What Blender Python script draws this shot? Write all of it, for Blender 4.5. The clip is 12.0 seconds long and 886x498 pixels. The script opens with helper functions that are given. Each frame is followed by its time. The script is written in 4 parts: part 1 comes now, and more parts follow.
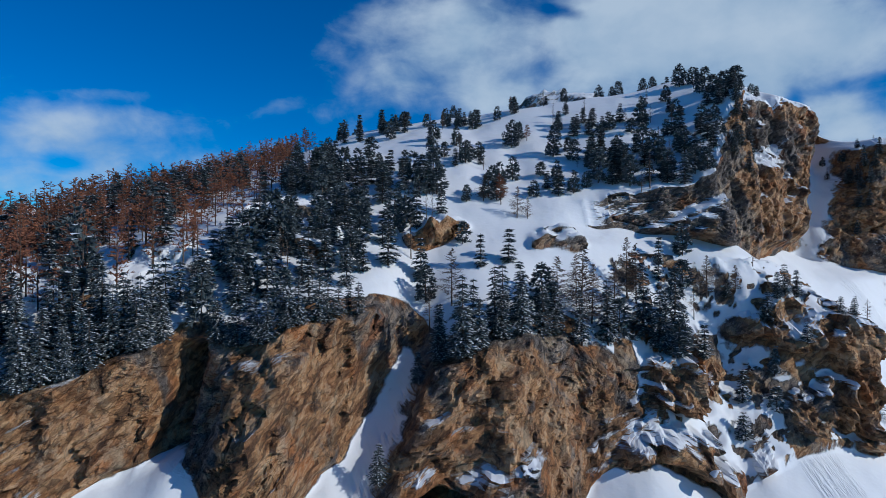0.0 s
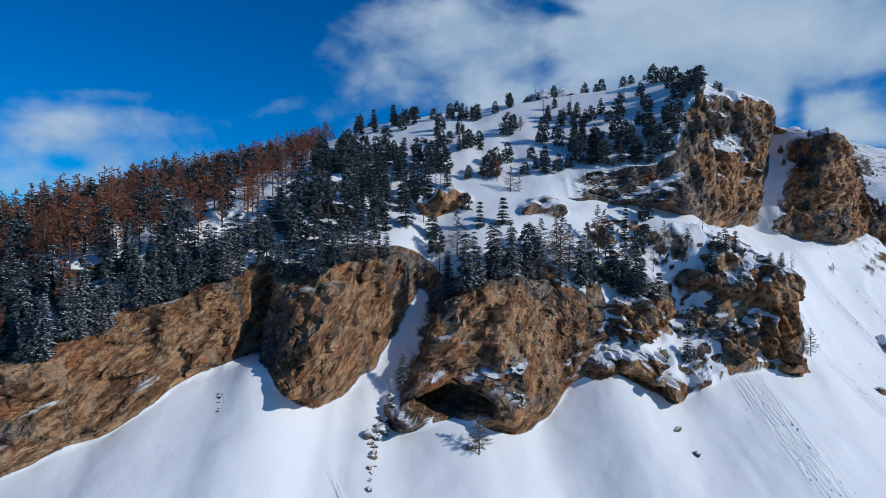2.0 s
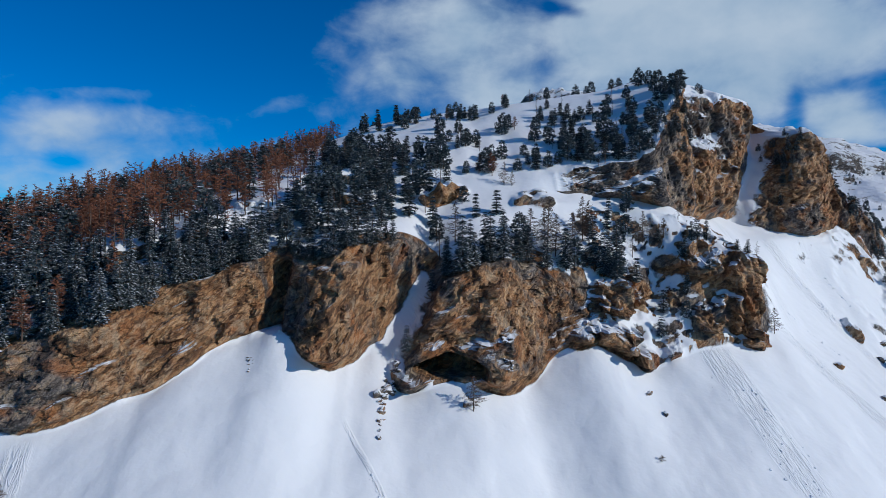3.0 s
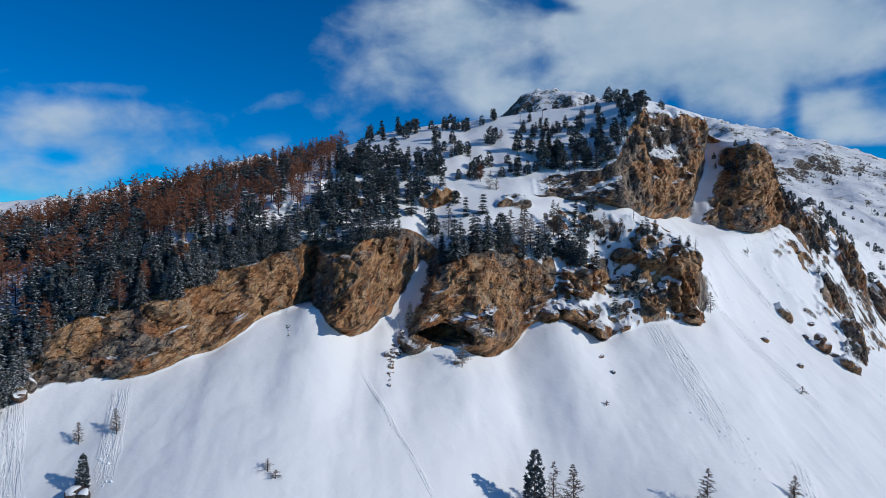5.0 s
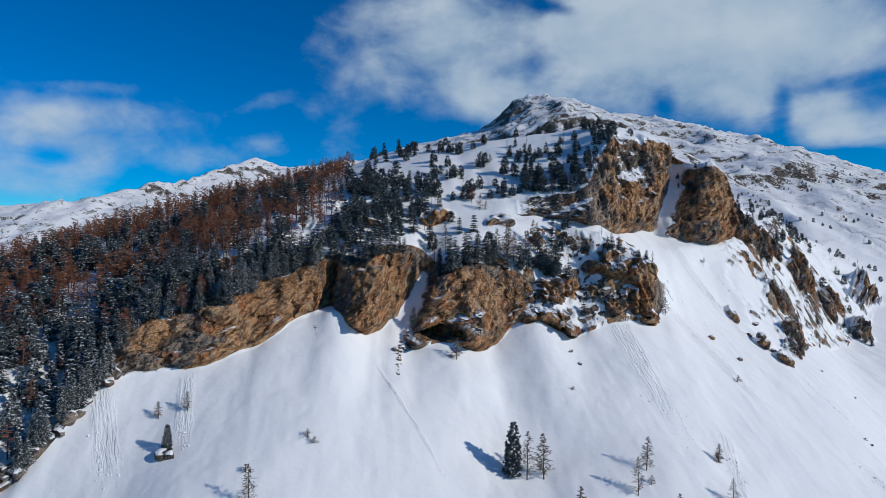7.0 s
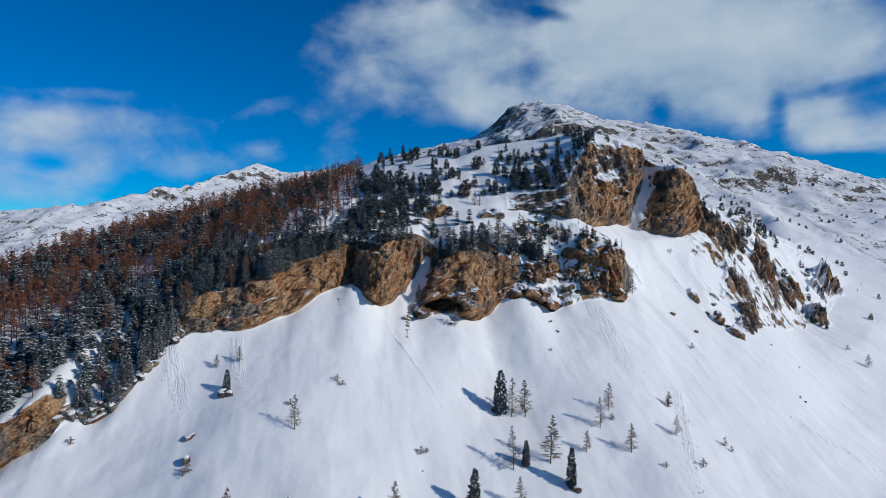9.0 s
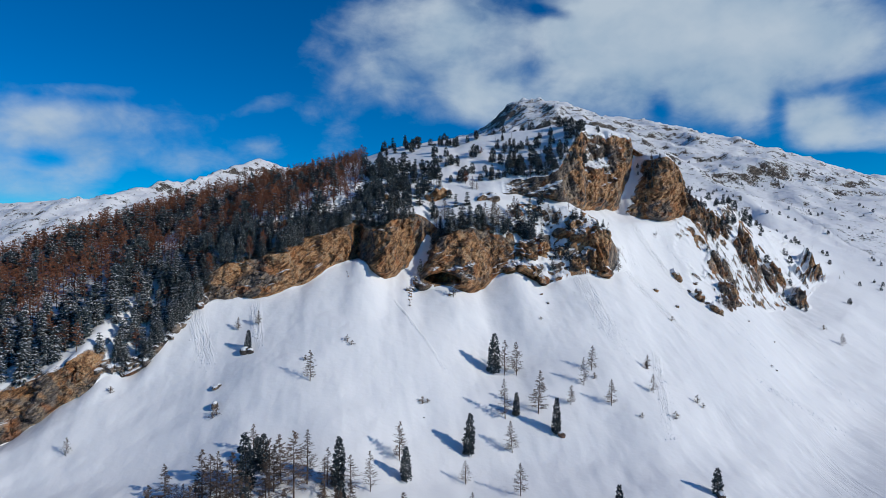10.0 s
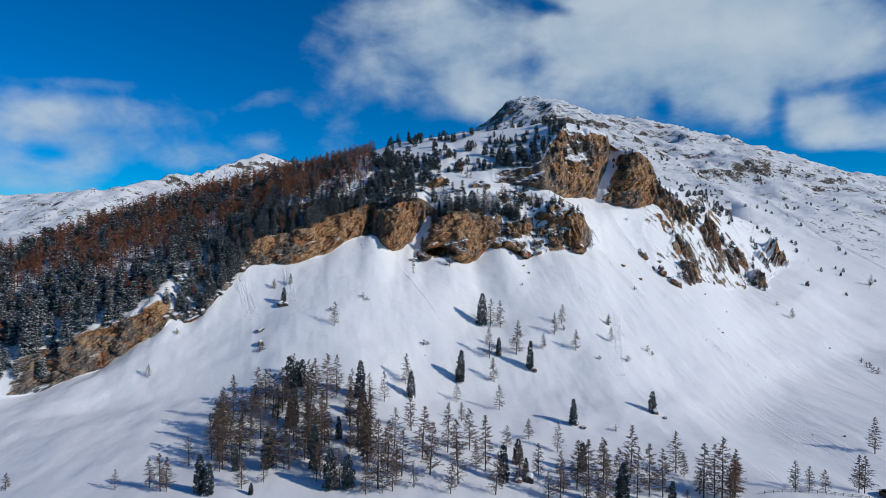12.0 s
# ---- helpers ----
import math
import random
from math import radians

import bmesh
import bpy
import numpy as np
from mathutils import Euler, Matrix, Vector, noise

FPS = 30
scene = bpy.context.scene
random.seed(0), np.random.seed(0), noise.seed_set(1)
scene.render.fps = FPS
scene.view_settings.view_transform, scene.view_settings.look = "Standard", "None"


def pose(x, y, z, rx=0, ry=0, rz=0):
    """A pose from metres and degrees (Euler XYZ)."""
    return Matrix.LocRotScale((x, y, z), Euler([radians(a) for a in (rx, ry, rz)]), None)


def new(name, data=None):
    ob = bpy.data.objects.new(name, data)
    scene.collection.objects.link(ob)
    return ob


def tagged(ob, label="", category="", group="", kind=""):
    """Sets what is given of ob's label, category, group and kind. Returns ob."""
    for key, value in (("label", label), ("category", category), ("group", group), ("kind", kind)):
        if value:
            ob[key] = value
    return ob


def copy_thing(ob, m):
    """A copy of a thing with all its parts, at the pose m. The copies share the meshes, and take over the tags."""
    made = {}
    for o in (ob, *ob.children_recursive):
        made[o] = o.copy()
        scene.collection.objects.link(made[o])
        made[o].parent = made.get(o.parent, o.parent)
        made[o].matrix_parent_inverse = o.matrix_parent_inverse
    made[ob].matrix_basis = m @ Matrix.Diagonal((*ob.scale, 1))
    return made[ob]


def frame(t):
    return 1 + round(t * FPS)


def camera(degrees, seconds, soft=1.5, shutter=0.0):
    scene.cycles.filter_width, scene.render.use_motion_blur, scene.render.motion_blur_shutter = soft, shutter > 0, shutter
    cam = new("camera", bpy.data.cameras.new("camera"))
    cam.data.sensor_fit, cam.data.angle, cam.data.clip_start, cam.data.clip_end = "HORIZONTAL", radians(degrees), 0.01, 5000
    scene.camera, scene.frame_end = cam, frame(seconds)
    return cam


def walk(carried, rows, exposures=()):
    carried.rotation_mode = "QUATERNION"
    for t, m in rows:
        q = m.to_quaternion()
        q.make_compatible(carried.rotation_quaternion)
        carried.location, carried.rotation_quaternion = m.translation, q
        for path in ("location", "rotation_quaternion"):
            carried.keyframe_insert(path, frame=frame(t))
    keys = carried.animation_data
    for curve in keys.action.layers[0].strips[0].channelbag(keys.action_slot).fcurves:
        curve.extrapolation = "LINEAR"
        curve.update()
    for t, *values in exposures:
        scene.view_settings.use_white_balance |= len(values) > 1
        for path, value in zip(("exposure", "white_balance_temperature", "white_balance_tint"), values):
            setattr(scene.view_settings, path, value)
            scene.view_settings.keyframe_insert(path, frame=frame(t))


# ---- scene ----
cam = camera(72.9, 12.0, soft=0.85)
METRES, EYE, TILT, LEAN, TURN = 300.0, 100.0, 0.0, 0.0, 0.0
ROWS = [
    (0.0, 0.0, 0.0, 0.0, 0.0, 0.0, -0.0),
    (0.5, -0.002, -0.0273, -0.0089, 0.05, -0.0, 0.09),
    (1.0, -0.0037, -0.0578, -0.0186, 0.1, -0.0, 0.13),
    (1.5, -0.0045, -0.0872, -0.0272, 0.15, 0.0, 0.12),
    (2.0, -0.0053, -0.1202, -0.0355, 0.16, -0.05, 0.08),
    (2.5, -0.0053, -0.1518, -0.0427, 0.16, -0.07, 0.05),
    (3.0, -0.0052, -0.1874, -0.0488, 0.11, -0.15, -0.01),
    (5.0, -0.0042, -0.3363, -0.0532, -0.24, -0.43, -0.17),
    (5.5, -0.0051, -0.373, -0.0506, -0.4, -0.39, -0.19),
    (6.0, -0.007, -0.4126, -0.0453, -0.6, -0.39, -0.19),
    (6.5, -0.0093, -0.4495, -0.0394, -0.77, -0.39, -0.19),
    (7.0, -0.0122, -0.4907, -0.032, -0.93, -0.43, -0.19),
    (9.0, -0.02, -0.6646, -0.0631, -1.16, 0.12, -0.06),
    (9.5, -0.0217, -0.7088, -0.0824, -1.2, 0.01, -0.14),
    (10.0, -0.022, -0.7561, -0.1002, -1.21, -0.1, -0.25),
    (10.5, -0.0217, -0.8104, -0.1167, -1.21, -0.19, -0.37),
    (11.0, -0.0212, -0.8624, -0.1276, -1.21, -0.28, -0.48),
    (11.5, -0.0212, -0.9208, -0.136, -1.21, -0.37, -0.57),
    (12.0, -0.0228, -0.975, -0.1414, -1.23, -0.43, -0.62),
]
walk(cam, [(t, pose(0, 0, EYE, TILT, LEAN, TURN) @ pose(METRES * x, METRES * y, METRES * z, 90 + pitch, roll, yaw)) for t, x, y, z, yaw, pitch, roll in ROWS],
     exposures=((0.0, -0.08, 5850, 5), (5.0, -0.06, 6230, 6), (12.0, -0.02, 6400, 6)))
from mathutils.bvhtree import BVHTree



# ---- node helpers ----
class Nodes:
    """Short hand for wiring a node tree."""

    def __init__(self, tree):
        self.tree = tree
        tree.nodes.clear()

    def add(self, kind, ins=None, **props):
        n = self.tree.nodes.new(kind)
        for k, v in props.items():
            setattr(n, k, v)
        for k, v in (ins or {}).items():
            if isinstance(v, bpy.types.NodeSocket):
                self.tree.links.new(v, n.inputs[k])
            else:
                n.inputs[k].default_value = v
        return n

    def math(self, op, a, b=0.0, c=0.0, clamp=False):
        return self.add("ShaderNodeMath", {0: a, 1: b, 2: c}, operation=op, use_clamp=clamp).outputs[0]

    def vec(self, op, a, b=(0, 0, 0)):
        return self.add("ShaderNodeVectorMath", {0: a, 1: b}, operation=op).outputs[0]

    def mix(self, f, a, b, blend="MIX"):
        return self.add("ShaderNodeMix", {0: f, 6: a, 7: b}, data_type="RGBA", blend_type=blend).outputs[2]

    def noise(self, v, scale, detail=4.0, rough=0.55, dist=0.0):
        return self.add("ShaderNodeTexNoise", {"Vector": v, "Scale": scale, "Detail": detail, "Roughness": rough,
                                               "Distortion": dist}).outputs[0]

    def step(self, v, lo, hi):
        return self.add("ShaderNodeMapRange", {0: v, 1: lo, 2: hi}, interpolation_type="SMOOTHSTEP").outputs[0]

    def ramp(self, v, *stops):
        n = self.add("ShaderNodeValToRGB", {0: v})
        e = n.color_ramp.elements
        while len(e) < len(stops):
            e.new(0.5)
        for el, (p, col) in zip(e, stops):
            el.position, el.color = p, (*col, 1)
        return n.outputs[0]


# ---- sky and sun ----
SUN_WAY = Vector((18.0, -7.5, 10.2)).normalized()   # towards the sun
SUN_EL = math.asin(SUN_WAY.z)
SUN_AZ = math.atan2(SUN_WAY.x, SUN_WAY.y)

world = bpy.data.worlds.new("sky")
scene.world = world
world.use_nodes = True
N = Nodes(world.node_tree)
sky = N.add("ShaderNodeTexSky", sky_type="NISHITA", sun_disc=False, sun_elevation=SUN_EL, sun_rotation=SUN_AZ,
            altitude=2000.0, air_density=1.0, dust_density=0.2, ozone_density=3.0)
deep = N.add("ShaderNodeHueSaturation", {"Saturation": 2.05, "Value": 1.05, "Color": sky.outputs[0]}).outputs[0]
deep = N.mix(1.0, deep, (0.42, 0.88, 1.04, 1), "MULTIPLY")
way = N.add("ShaderNodeTexCoord").outputs["Generated"]
flat = N.vec("MULTIPLY", way, (1.0, 1.0, 1.4))
puffs = N.noise(flat, 8.5, 6.0, 0.5, 0.15)
wisps = N.noise(N.vec("MULTIPLY", way, (1.0, 1.0, 1.8)), 14.0, 7.0, 0.62, 0.35)
axes = N.add("ShaderNodeSeparateXYZ", {0: way})
depth = N.math("MAXIMUM", axes.outputs[1], 0.05)
across, aloft = N.math("DIVIDE", axes.outputs[0], depth), N.math("DIVIDE", axes.outputs[2], depth)
ahead = N.step(axes.outputs[1], 0.3, 0.6)


def bank(u, v, wide, high, lean):
    """A soft bank of cloud round a direction, given by its slopes aside and upwards."""
    du, dv = N.math("SUBTRACT", across, u), N.math("SUBTRACT", aloft, v)
    c, k = math.cos(radians(lean)), math.sin(radians(lean))
    a = N.math("MULTIPLY_ADD", du, c / wide, N.math("MULTIPLY", dv, k / wide))
    b = N.math("MULTIPLY_ADD", dv, c / high, N.math("MULTIPLY", du, -k / high))
    r = N.math("SQRT", N.math("MULTIPLY_ADD", a, a, N.math("MULTIPLY", b, b)))
    return N.step(r, 1.35, 0.15)


cover = 0.0
for u, v, wide, high, lean, weight in (
        # the low bank over the forest, with a blue hole
        (-0.57, 0.195, 0.22, 0.062, 0, 0.46), (-0.70, 0.18, 0.17, 0.06, 0, 0.24), (-0.68, 0.105, 0.2, 0.045, 0, 0.36), (-0.50, 0.14, 0.15, 0.035, 0, 0.3),
        (-0.63, 0.145, 0.05, 0.020, -6, -0.4), (-0.56, 0.26, 0.12, 0.013, -3, 0.28), (-0.29, 0.23, 0.09, 0.018, 20, 0.22), (-0.31, 0.16, 0.10, 0.03, 10, 0.3),
        # clear sky above it
        (-0.50, 0.38, 0.36, 0.09, 0, -0.30),
        # the broken sheet over the summit
        (-0.06, 0.35, 0.16, 0.10, 10, 0.55), (-0.10, 0.26, 0.12, 0.05, 25, 0.3), (0.08, 0.33, 0.11, 0.14, 0, 0.6), (0.28, 0.34, 0.15, 0.13, 0, 0.75),
        (0.55, 0.36, 0.32, 0.12, 0, 1.1), (0.46, 0.24, 0.16, 0.06, 0, 0.6), (0.66, 0.21, 0.075, 0.06, 0, 0.8), (0.80, 0.20, 0.12, 0.05, 0, 0.5), (0.12, 0.24, 0.2, 0.05, 0, 0.35),
        # the gaps in it
        (0.167, 0.32, 0.022, 0.11, -6, -0.14), (0.335, 0.365, 0.055, 0.016, 48, -0.28), (0.385, 0.25, 0.025, 0.05, 0, -0.32), (0.68, 0.272, 0.13, 0.016, 14, -0.24),
        (0.585, 0.225, 0.02, 0.045, 0, -0.35), (0.72, 0.145, 0.12, 0.022, 0, -0.4), (0.20, 0.395, 0.05, 0.012, -10, -0.35)):
    cover = N.math("MULTIPLY_ADD", bank(u, v, wide, high, lean), weight, cover)
open_sky = N.math("MULTIPLY", N.math("SUBTRACT", 1.0, ahead), 0.10)
dens = N.math("ADD", N.math("MULTIPLY_ADD", puffs, 1.15, N.math("MULTIPLY", wisps, 0.6)), N.math("MULTIPLY_ADD", cover, ahead, open_sky))
dens = N.step(dens, 0.92, 1.80)
white = N.ramp(puffs, (0.3, (0.36, 0.50, 0.67)), (0.66, (0.60, 0.69, 0.80)))
lit = N.vec("SCALE", white)
lit.node.inputs["Scale"].default_value = 9.9
haze = N.mix(N.math("MULTIPLY", dens, 0.90), deep, lit)
bg = N.add("ShaderNodeBackground", {"Color": haze, "Strength": 0.085})
N.tree.links.new(bg.outputs[0], N.add("ShaderNodeOutputWorld").inputs[0])

sun = new("sun", bpy.data.lights.new("sun", "SUN"))
sun.data.energy, sun.data.angle, sun.data.color = 3.0, radians(0.5), (1.0, 0.92, 0.83)
sun.matrix_world = Matrix.Translation((200, -100, 500)) @ SUN_WAY.to_track_quat("Z", "Y").to_matrix().to_4x4()
scene.view_settings.exposure = 0.0


# ---- materials ----
def material(name):
    m = bpy.data.materials.new(name)
    m.use_nodes = True
    return m, Nodes(m.node_tree)


def finish(n, colour, rough=0.8, height=None, strength=0.5, distance=0.1, spec=0.3, **more):
    ins = {"Base Color": colour, "Roughness": rough, "Specular IOR Level": spec, **more}
    if height is not None:
        ins["Normal"] = n.add("ShaderNodeBump", {"Height": height, "Strength": strength, "Distance": distance}).outputs[0]
    b = n.add("ShaderNodeBsdfPrincipled", ins)
    n.tree.links.new(b.outputs[0], n.add("ShaderNodeOutputMaterial").inputs[0])


def rock_and_snow(name, snow_from, snow_to, tan=0.5, relief=1.0, patchy=0.34, grain=1.0, tracks=False, bare=False, stain=1.0):
    """Bare limestone where it is steep, settled snow where it is not; both in true metres."""
    m, n = material(name)
    geo = n.add("ShaderNodeNewGeometry")
    p = geo.outputs["Position"]
    up = n.add("ShaderNodeSeparateXYZ", {0: geo.outputs["Normal"]}).outputs[2]
    # bedding that dips to the left
    bed = n.add("ShaderNodeMapping", {"Vector": p, "Rotation": (0.2, radians(-36), 0.3), "Scale": (3.4, 2.0, 1.0)}, vector_type="TEXTURE").outputs[0]
    strata = n.noise(bed, 0.55, 3.0, 0.5, 0.5)
    broad = n.noise(p, 0.05, 5.0, 0.6, 0.8)
    fine = n.noise(p, 0.9, 8.0, 0.65)
    grit = n.noise(p, 3.5, 5.0, 0.6)
    streak = n.noise(n.vec("MULTIPLY", p, (1.0, 1.0, 0.12)), 0.35, 5.0, 0.6)
    warm = n.ramp(n.math("MULTIPLY_ADD", strata, 0.6, n.math("MULTIPLY", fine, 0.4)), (0.30, (0.06, 0.03, 0.016)),
                  (0.42, (0.29, 0.135, 0.06)), (0.54, (0.50, 0.275, 0.13)), (0.68, (0.64, 0.44, 0.26)))
    grey = n.ramp(n.math("MULTIPLY_ADD", strata, 0.5, n.math("MULTIPLY", grit, 0.5)), (0.30, (0.045, 0.04, 0.04)),
                  (0.5, (0.16, 0.138, 0.125)), (0.68, (0.38, 0.325, 0.28)))
    if bare:      # grey beds, and shade painted as grey rock
        broad = n.math("MULTIPLY_ADD", n.add("ShaderNodeAttribute", attribute_name="grey").outputs["Fac"], 0.14, broad)
    rock = n.mix(n.step(broad, tan + 0.05, tan - 0.05), grey, warm)
    rock = n.mix(n.math("MULTIPLY", n.step(streak, 0.52, 0.68), 0.5), rock, (0.06, 0.05, 0.05, 1))
    rust = n.noise(p, 0.11, 3.0, 0.5)
    rock = n.mix(n.math("MULTIPLY", n.step(rust, 0.54, 0.66), 0.7 * stain), rock, (0.42, 0.16, 0.055, 1))
    split = n.add("ShaderNodeTexVoronoi", {"Vector": n.vec("ADD", bed, n.vec("SCALE", n.add("ShaderNodeTexNoise", {"Vector": p, "Scale": 0.6}).outputs[1])),
                                           "Scale": 0.38}, feature="DISTANCE_TO_EDGE").outputs[0]
    crack = n.step(split, 0.035, 0.0)
    rock = n.mix(n.math("MULTIPLY", crack, 0.6), rock, (0.018, 0.015, 0.015, 1))
    # broken blocks of a metre or two, each of its own tone
    warp = n.vec("ADD", bed, n.vec("MULTIPLY", n.add("ShaderNodeTexNoise", {"Vector": p, "Scale": 0.45, "Detail": 4.0}).outputs[1], (1.6, 1.6, 1.6)))
    lump = n.add("ShaderNodeTexVoronoi", {"Vector": warp, "Scale": 0.42}, distance="CHEBYCHEV")
    shard = n.add("ShaderNodeTexVoronoi", {"Vector": warp, "Scale": 1.15}, distance="MANHATTAN")
    tone = n.math("MULTIPLY_ADD", n.add("ShaderNodeSeparateColor", {0: lump.outputs["Color"]}).outputs[0], 0.5, n.math("MULTIPLY", n.add("ShaderNodeSeparateColor", {0: shard.outputs["Color"]}).outputs[1], 0.5))
    rock = n.mix(n.step(tone, 0.18, 0.64), n.mix(0.68, rock, (0.03, 0.022, 0.018, 1)), rock)
    rock = n.mix(n.math("MULTIPLY", n.step(tone, 0.62, 0.85), 0.35), rock, (0.62, 0.45, 0.29, 1))
    pale = n.noise(n.vec("MULTIPLY", p, (1.0, 1.0, 0.5)), 0.2, 6.0, 0.65)
    rock = n.mix(n.math("MULTIPLY", n.step(pale, 0.54, 0.66), 0.55 * stain), rock, (0.50, 0.38, 0.25, 1))
    drift = n.noise(p, 0.02, 3.0, 0.5)
    snow = n.mix(drift, (0.76, 0.78, 0.81, 1), (0.83, 0.83, 0.835, 1))
    if bare:      # snow follows the lie of the ground more than each small facet
        up = n.math("MULTIPLY_ADD", up, 0.3, n.math("MULTIPLY", n.add("ShaderNodeAttribute", attribute_name="lie").outputs["Fac"], 0.7))
    lay = n.math("ADD", up, n.math("MULTIPLY_ADD", n.noise(p, 0.9 * grain, 8.0, 0.65), patchy, -0.5 * patchy))
    lay = n.math("ADD", lay, n.math("MULTIPLY_ADD", n.noise(p, 0.18 * grain, 4.0, 0.55), patchy, -0.5 * patchy))
    if bare:      # how hard a face sheds its snow is stored with the rock
        lay = n.math("SUBTRACT", lay, n.add("ShaderNodeAttribute", attribute_name="bare").outputs["Fac"])
    cover = n.step(lay, snow_from, snow_to)
    col = n.mix(cover, rock, snow)
    soft = n.noise(p, 0.12, 6.0, 0.5)
    if tracks:      # slide marks and runnels down the fall line, in a few lanes
        lanes = n.step(n.noise(n.vec("MULTIPLY", p, (1.0, 0.45, 0.45)), 0.03, 2.0, 0.5), 0.57, 0.70)
        comb = n.noise(n.add("ShaderNodeMapping", {"Vector": p, "Rotation": (0, 0, radians(-24)), "Scale": (0.9, 0.035, 0.035)}).outputs[0], 1.0, 3.0, 0.6, 0.3)
        comb2 = n.noise(n.add("ShaderNodeMapping", {"Vector": p, "Rotation": (0, 0, radians(14)), "Scale": (0.7, 0.03, 0.03)}).outputs[0], 1.0, 3.0, 0.6, 0.3)
        right = n.step(n.add("ShaderNodeSeparateXYZ", {0: p}).outputs[0], 60.0, 85.0)
        groove = n.add("ShaderNodeMix", {0: right, 2: comb2, 3: comb}, data_type="FLOAT").outputs[0]
        for x0, y0, x1, y1, w in ((-120, 65, -104, 40, 4.5), (-93, 72, -85, 48, 3.5), (84, 134, 93, 84, 7.0), (-25, 88, 1, 50, 0.9),
                                  (114, 90, 97, 30, 3.0), (142, 212, 176, 168, 5.0), (120, 160, 150, 116, 6.0)):
            run = math.hypot(x1 - x0, y1 - y0)
            local = n.add("ShaderNodeMapping", {"Vector": p, "Location": (x0, y0, 0), "Rotation": (0, 0, math.atan2(y1 - y0, x1 - x0))}, vector_type="TEXTURE").outputs[0]
            s = n.add("ShaderNodeSeparateXYZ", {0: local})
            fade = n.math("MULTIPLY", n.step(n.math("ABSOLUTE", s.outputs[1]), w, w * 0.5), n.math("MULTIPLY", n.step(s.outputs[0], -3.0, 2.0), n.step(s.outputs[0], run + 4, run * 0.6)))
            rut = n.noise(n.vec("MULTIPLY", local, (0.11, 0.75, 0.0)), 1.0, 4.0, 0.65, 0.9)
            soft = n.math("MULTIPLY_ADD", n.math("MULTIPLY", fade, n.step(rut, 0.68, 0.38)), 0.45, soft)
        soft = n.math("MULTIPLY_ADD", n.math("MULTIPLY", n.math("MULTIPLY", lanes, right), n.step(groove, 0.66, 0.40)), 0.22, soft)
    blocks = n.math("MULTIPLY_ADD", lump.outputs["Distance"], -0.9, n.math("MULTIPLY", shard.outputs["Distance"], -0.4))
    hard = n.math("ADD", n.math("MULTIPLY_ADD", strata, 1.0, blocks), n.math("MULTIPLY_ADD", fine, 1.0, n.math("MULTIPLY", grit, 0.4)))
    h = n.add("ShaderNodeMix", {0: cover, 2: hard, 3: n.math("MULTIPLY_ADD", soft, 0.45, 1.6)}, data_type="FLOAT").outputs[0]
    finish(n, col, n.math("MULTIPLY_ADD", cover, -0.25, 0.9), h, 0.9, relief, 0.25)
    return m


def plain(name, dark, light, scale, rough=0.85, bump=0.02):
    m, n = material(name)
    p = n.add("ShaderNodeTexCoord").outputs["Object"]
    f = n.noise(p, scale, 5.0, 0.6)
    r = n.add("ShaderNodeObjectInfo").outputs["Random"]
    i = n.add("ShaderNodeNewGeometry").outputs["Random Per Island"]
    f = n.math("ADD", n.math("MULTIPLY_ADD", f, 0.5, n.math("MULTIPLY", r, 0.2)), n.math("MULTIPLY", i, 0.3))
    finish(n, n.ramp(f, (0.25, dark), (0.75, light)), rough, n.noise(p, scale * 4, 3.0), 0.4, bump)
    return m


SNOWFIELD = rock_and_snow("mountain", 0.30, 0.45, tan=0.53, relief=1.3, patchy=0.42, grain=0.6, tracks=True, bare=True)
CRAG = rock_and_snow("snowy_crag", 0.40, 0.56, tan=0.42, stain=0.5, patchy=0.5, grain=0.6)
HIGHLAND = rock_and_snow("high_snow_and_scree", 0.73, 0.82, tan=0.1, relief=4.0, patchy=0.7, grain=0.3, stain=0.0)
BARK = plain("bark", (0.05, 0.035, 0.028), (0.14, 0.10, 0.08), 3.0)
NEEDLE = plain("pine_needles", (0.036, 0.050, 0.060), (0.10, 0.124, 0.132), 1.2)
TWIG = plain("bare_larch_twigs", (0.07, 0.052, 0.043), (0.21, 0.150, 0.115), 1.0)
RUSSET = plain("russet_larch_twigs", (0.125, 0.050, 0.031), (0.32, 0.130, 0.070), 1.0)
TUFT = plain("settled_snow", (0.62, 0.66, 0.72), (0.86, 0.87, 0.90), 2.0)


# ---- noise over arrays ----
def value_noise(x, y, z, seed=0):
    xi, yi, zi = (np.floor(a).astype(np.int64) for a in (x, y, z))
    fx, fy, fz = x - xi, y - yi, z - zi
    fx, fy, fz = (f * f * f * (f * (f * 6 - 15) + 10) for f in (fx, fy, fz))

    def rnd(i, j, k):
        h = (i * 374761393 + j * 668265263 + k * 2147483647 + seed * 974634777) & 0xFFFFFFFF
        h = ((h ^ (h >> 13)) * 1274126177) & 0xFFFFFFFF
        h = ((h ^ (h >> 16)) * 2246822519) & 0xFFFFFFFF
        return ((h ^ (h >> 15)) & 0xFFFFFF) / float(0xFFFFFF)

    out = 0.0
    for i in (0, 1):
        for j in (0, 1):
            for k in (0, 1):
                w = (fx if i else 1 - fx) * (fy if j else 1 - fy) * (fz if k else 1 - fz)
                out = out + w * rnd(xi + i, yi + j, zi + k)
    return out * 2 - 1


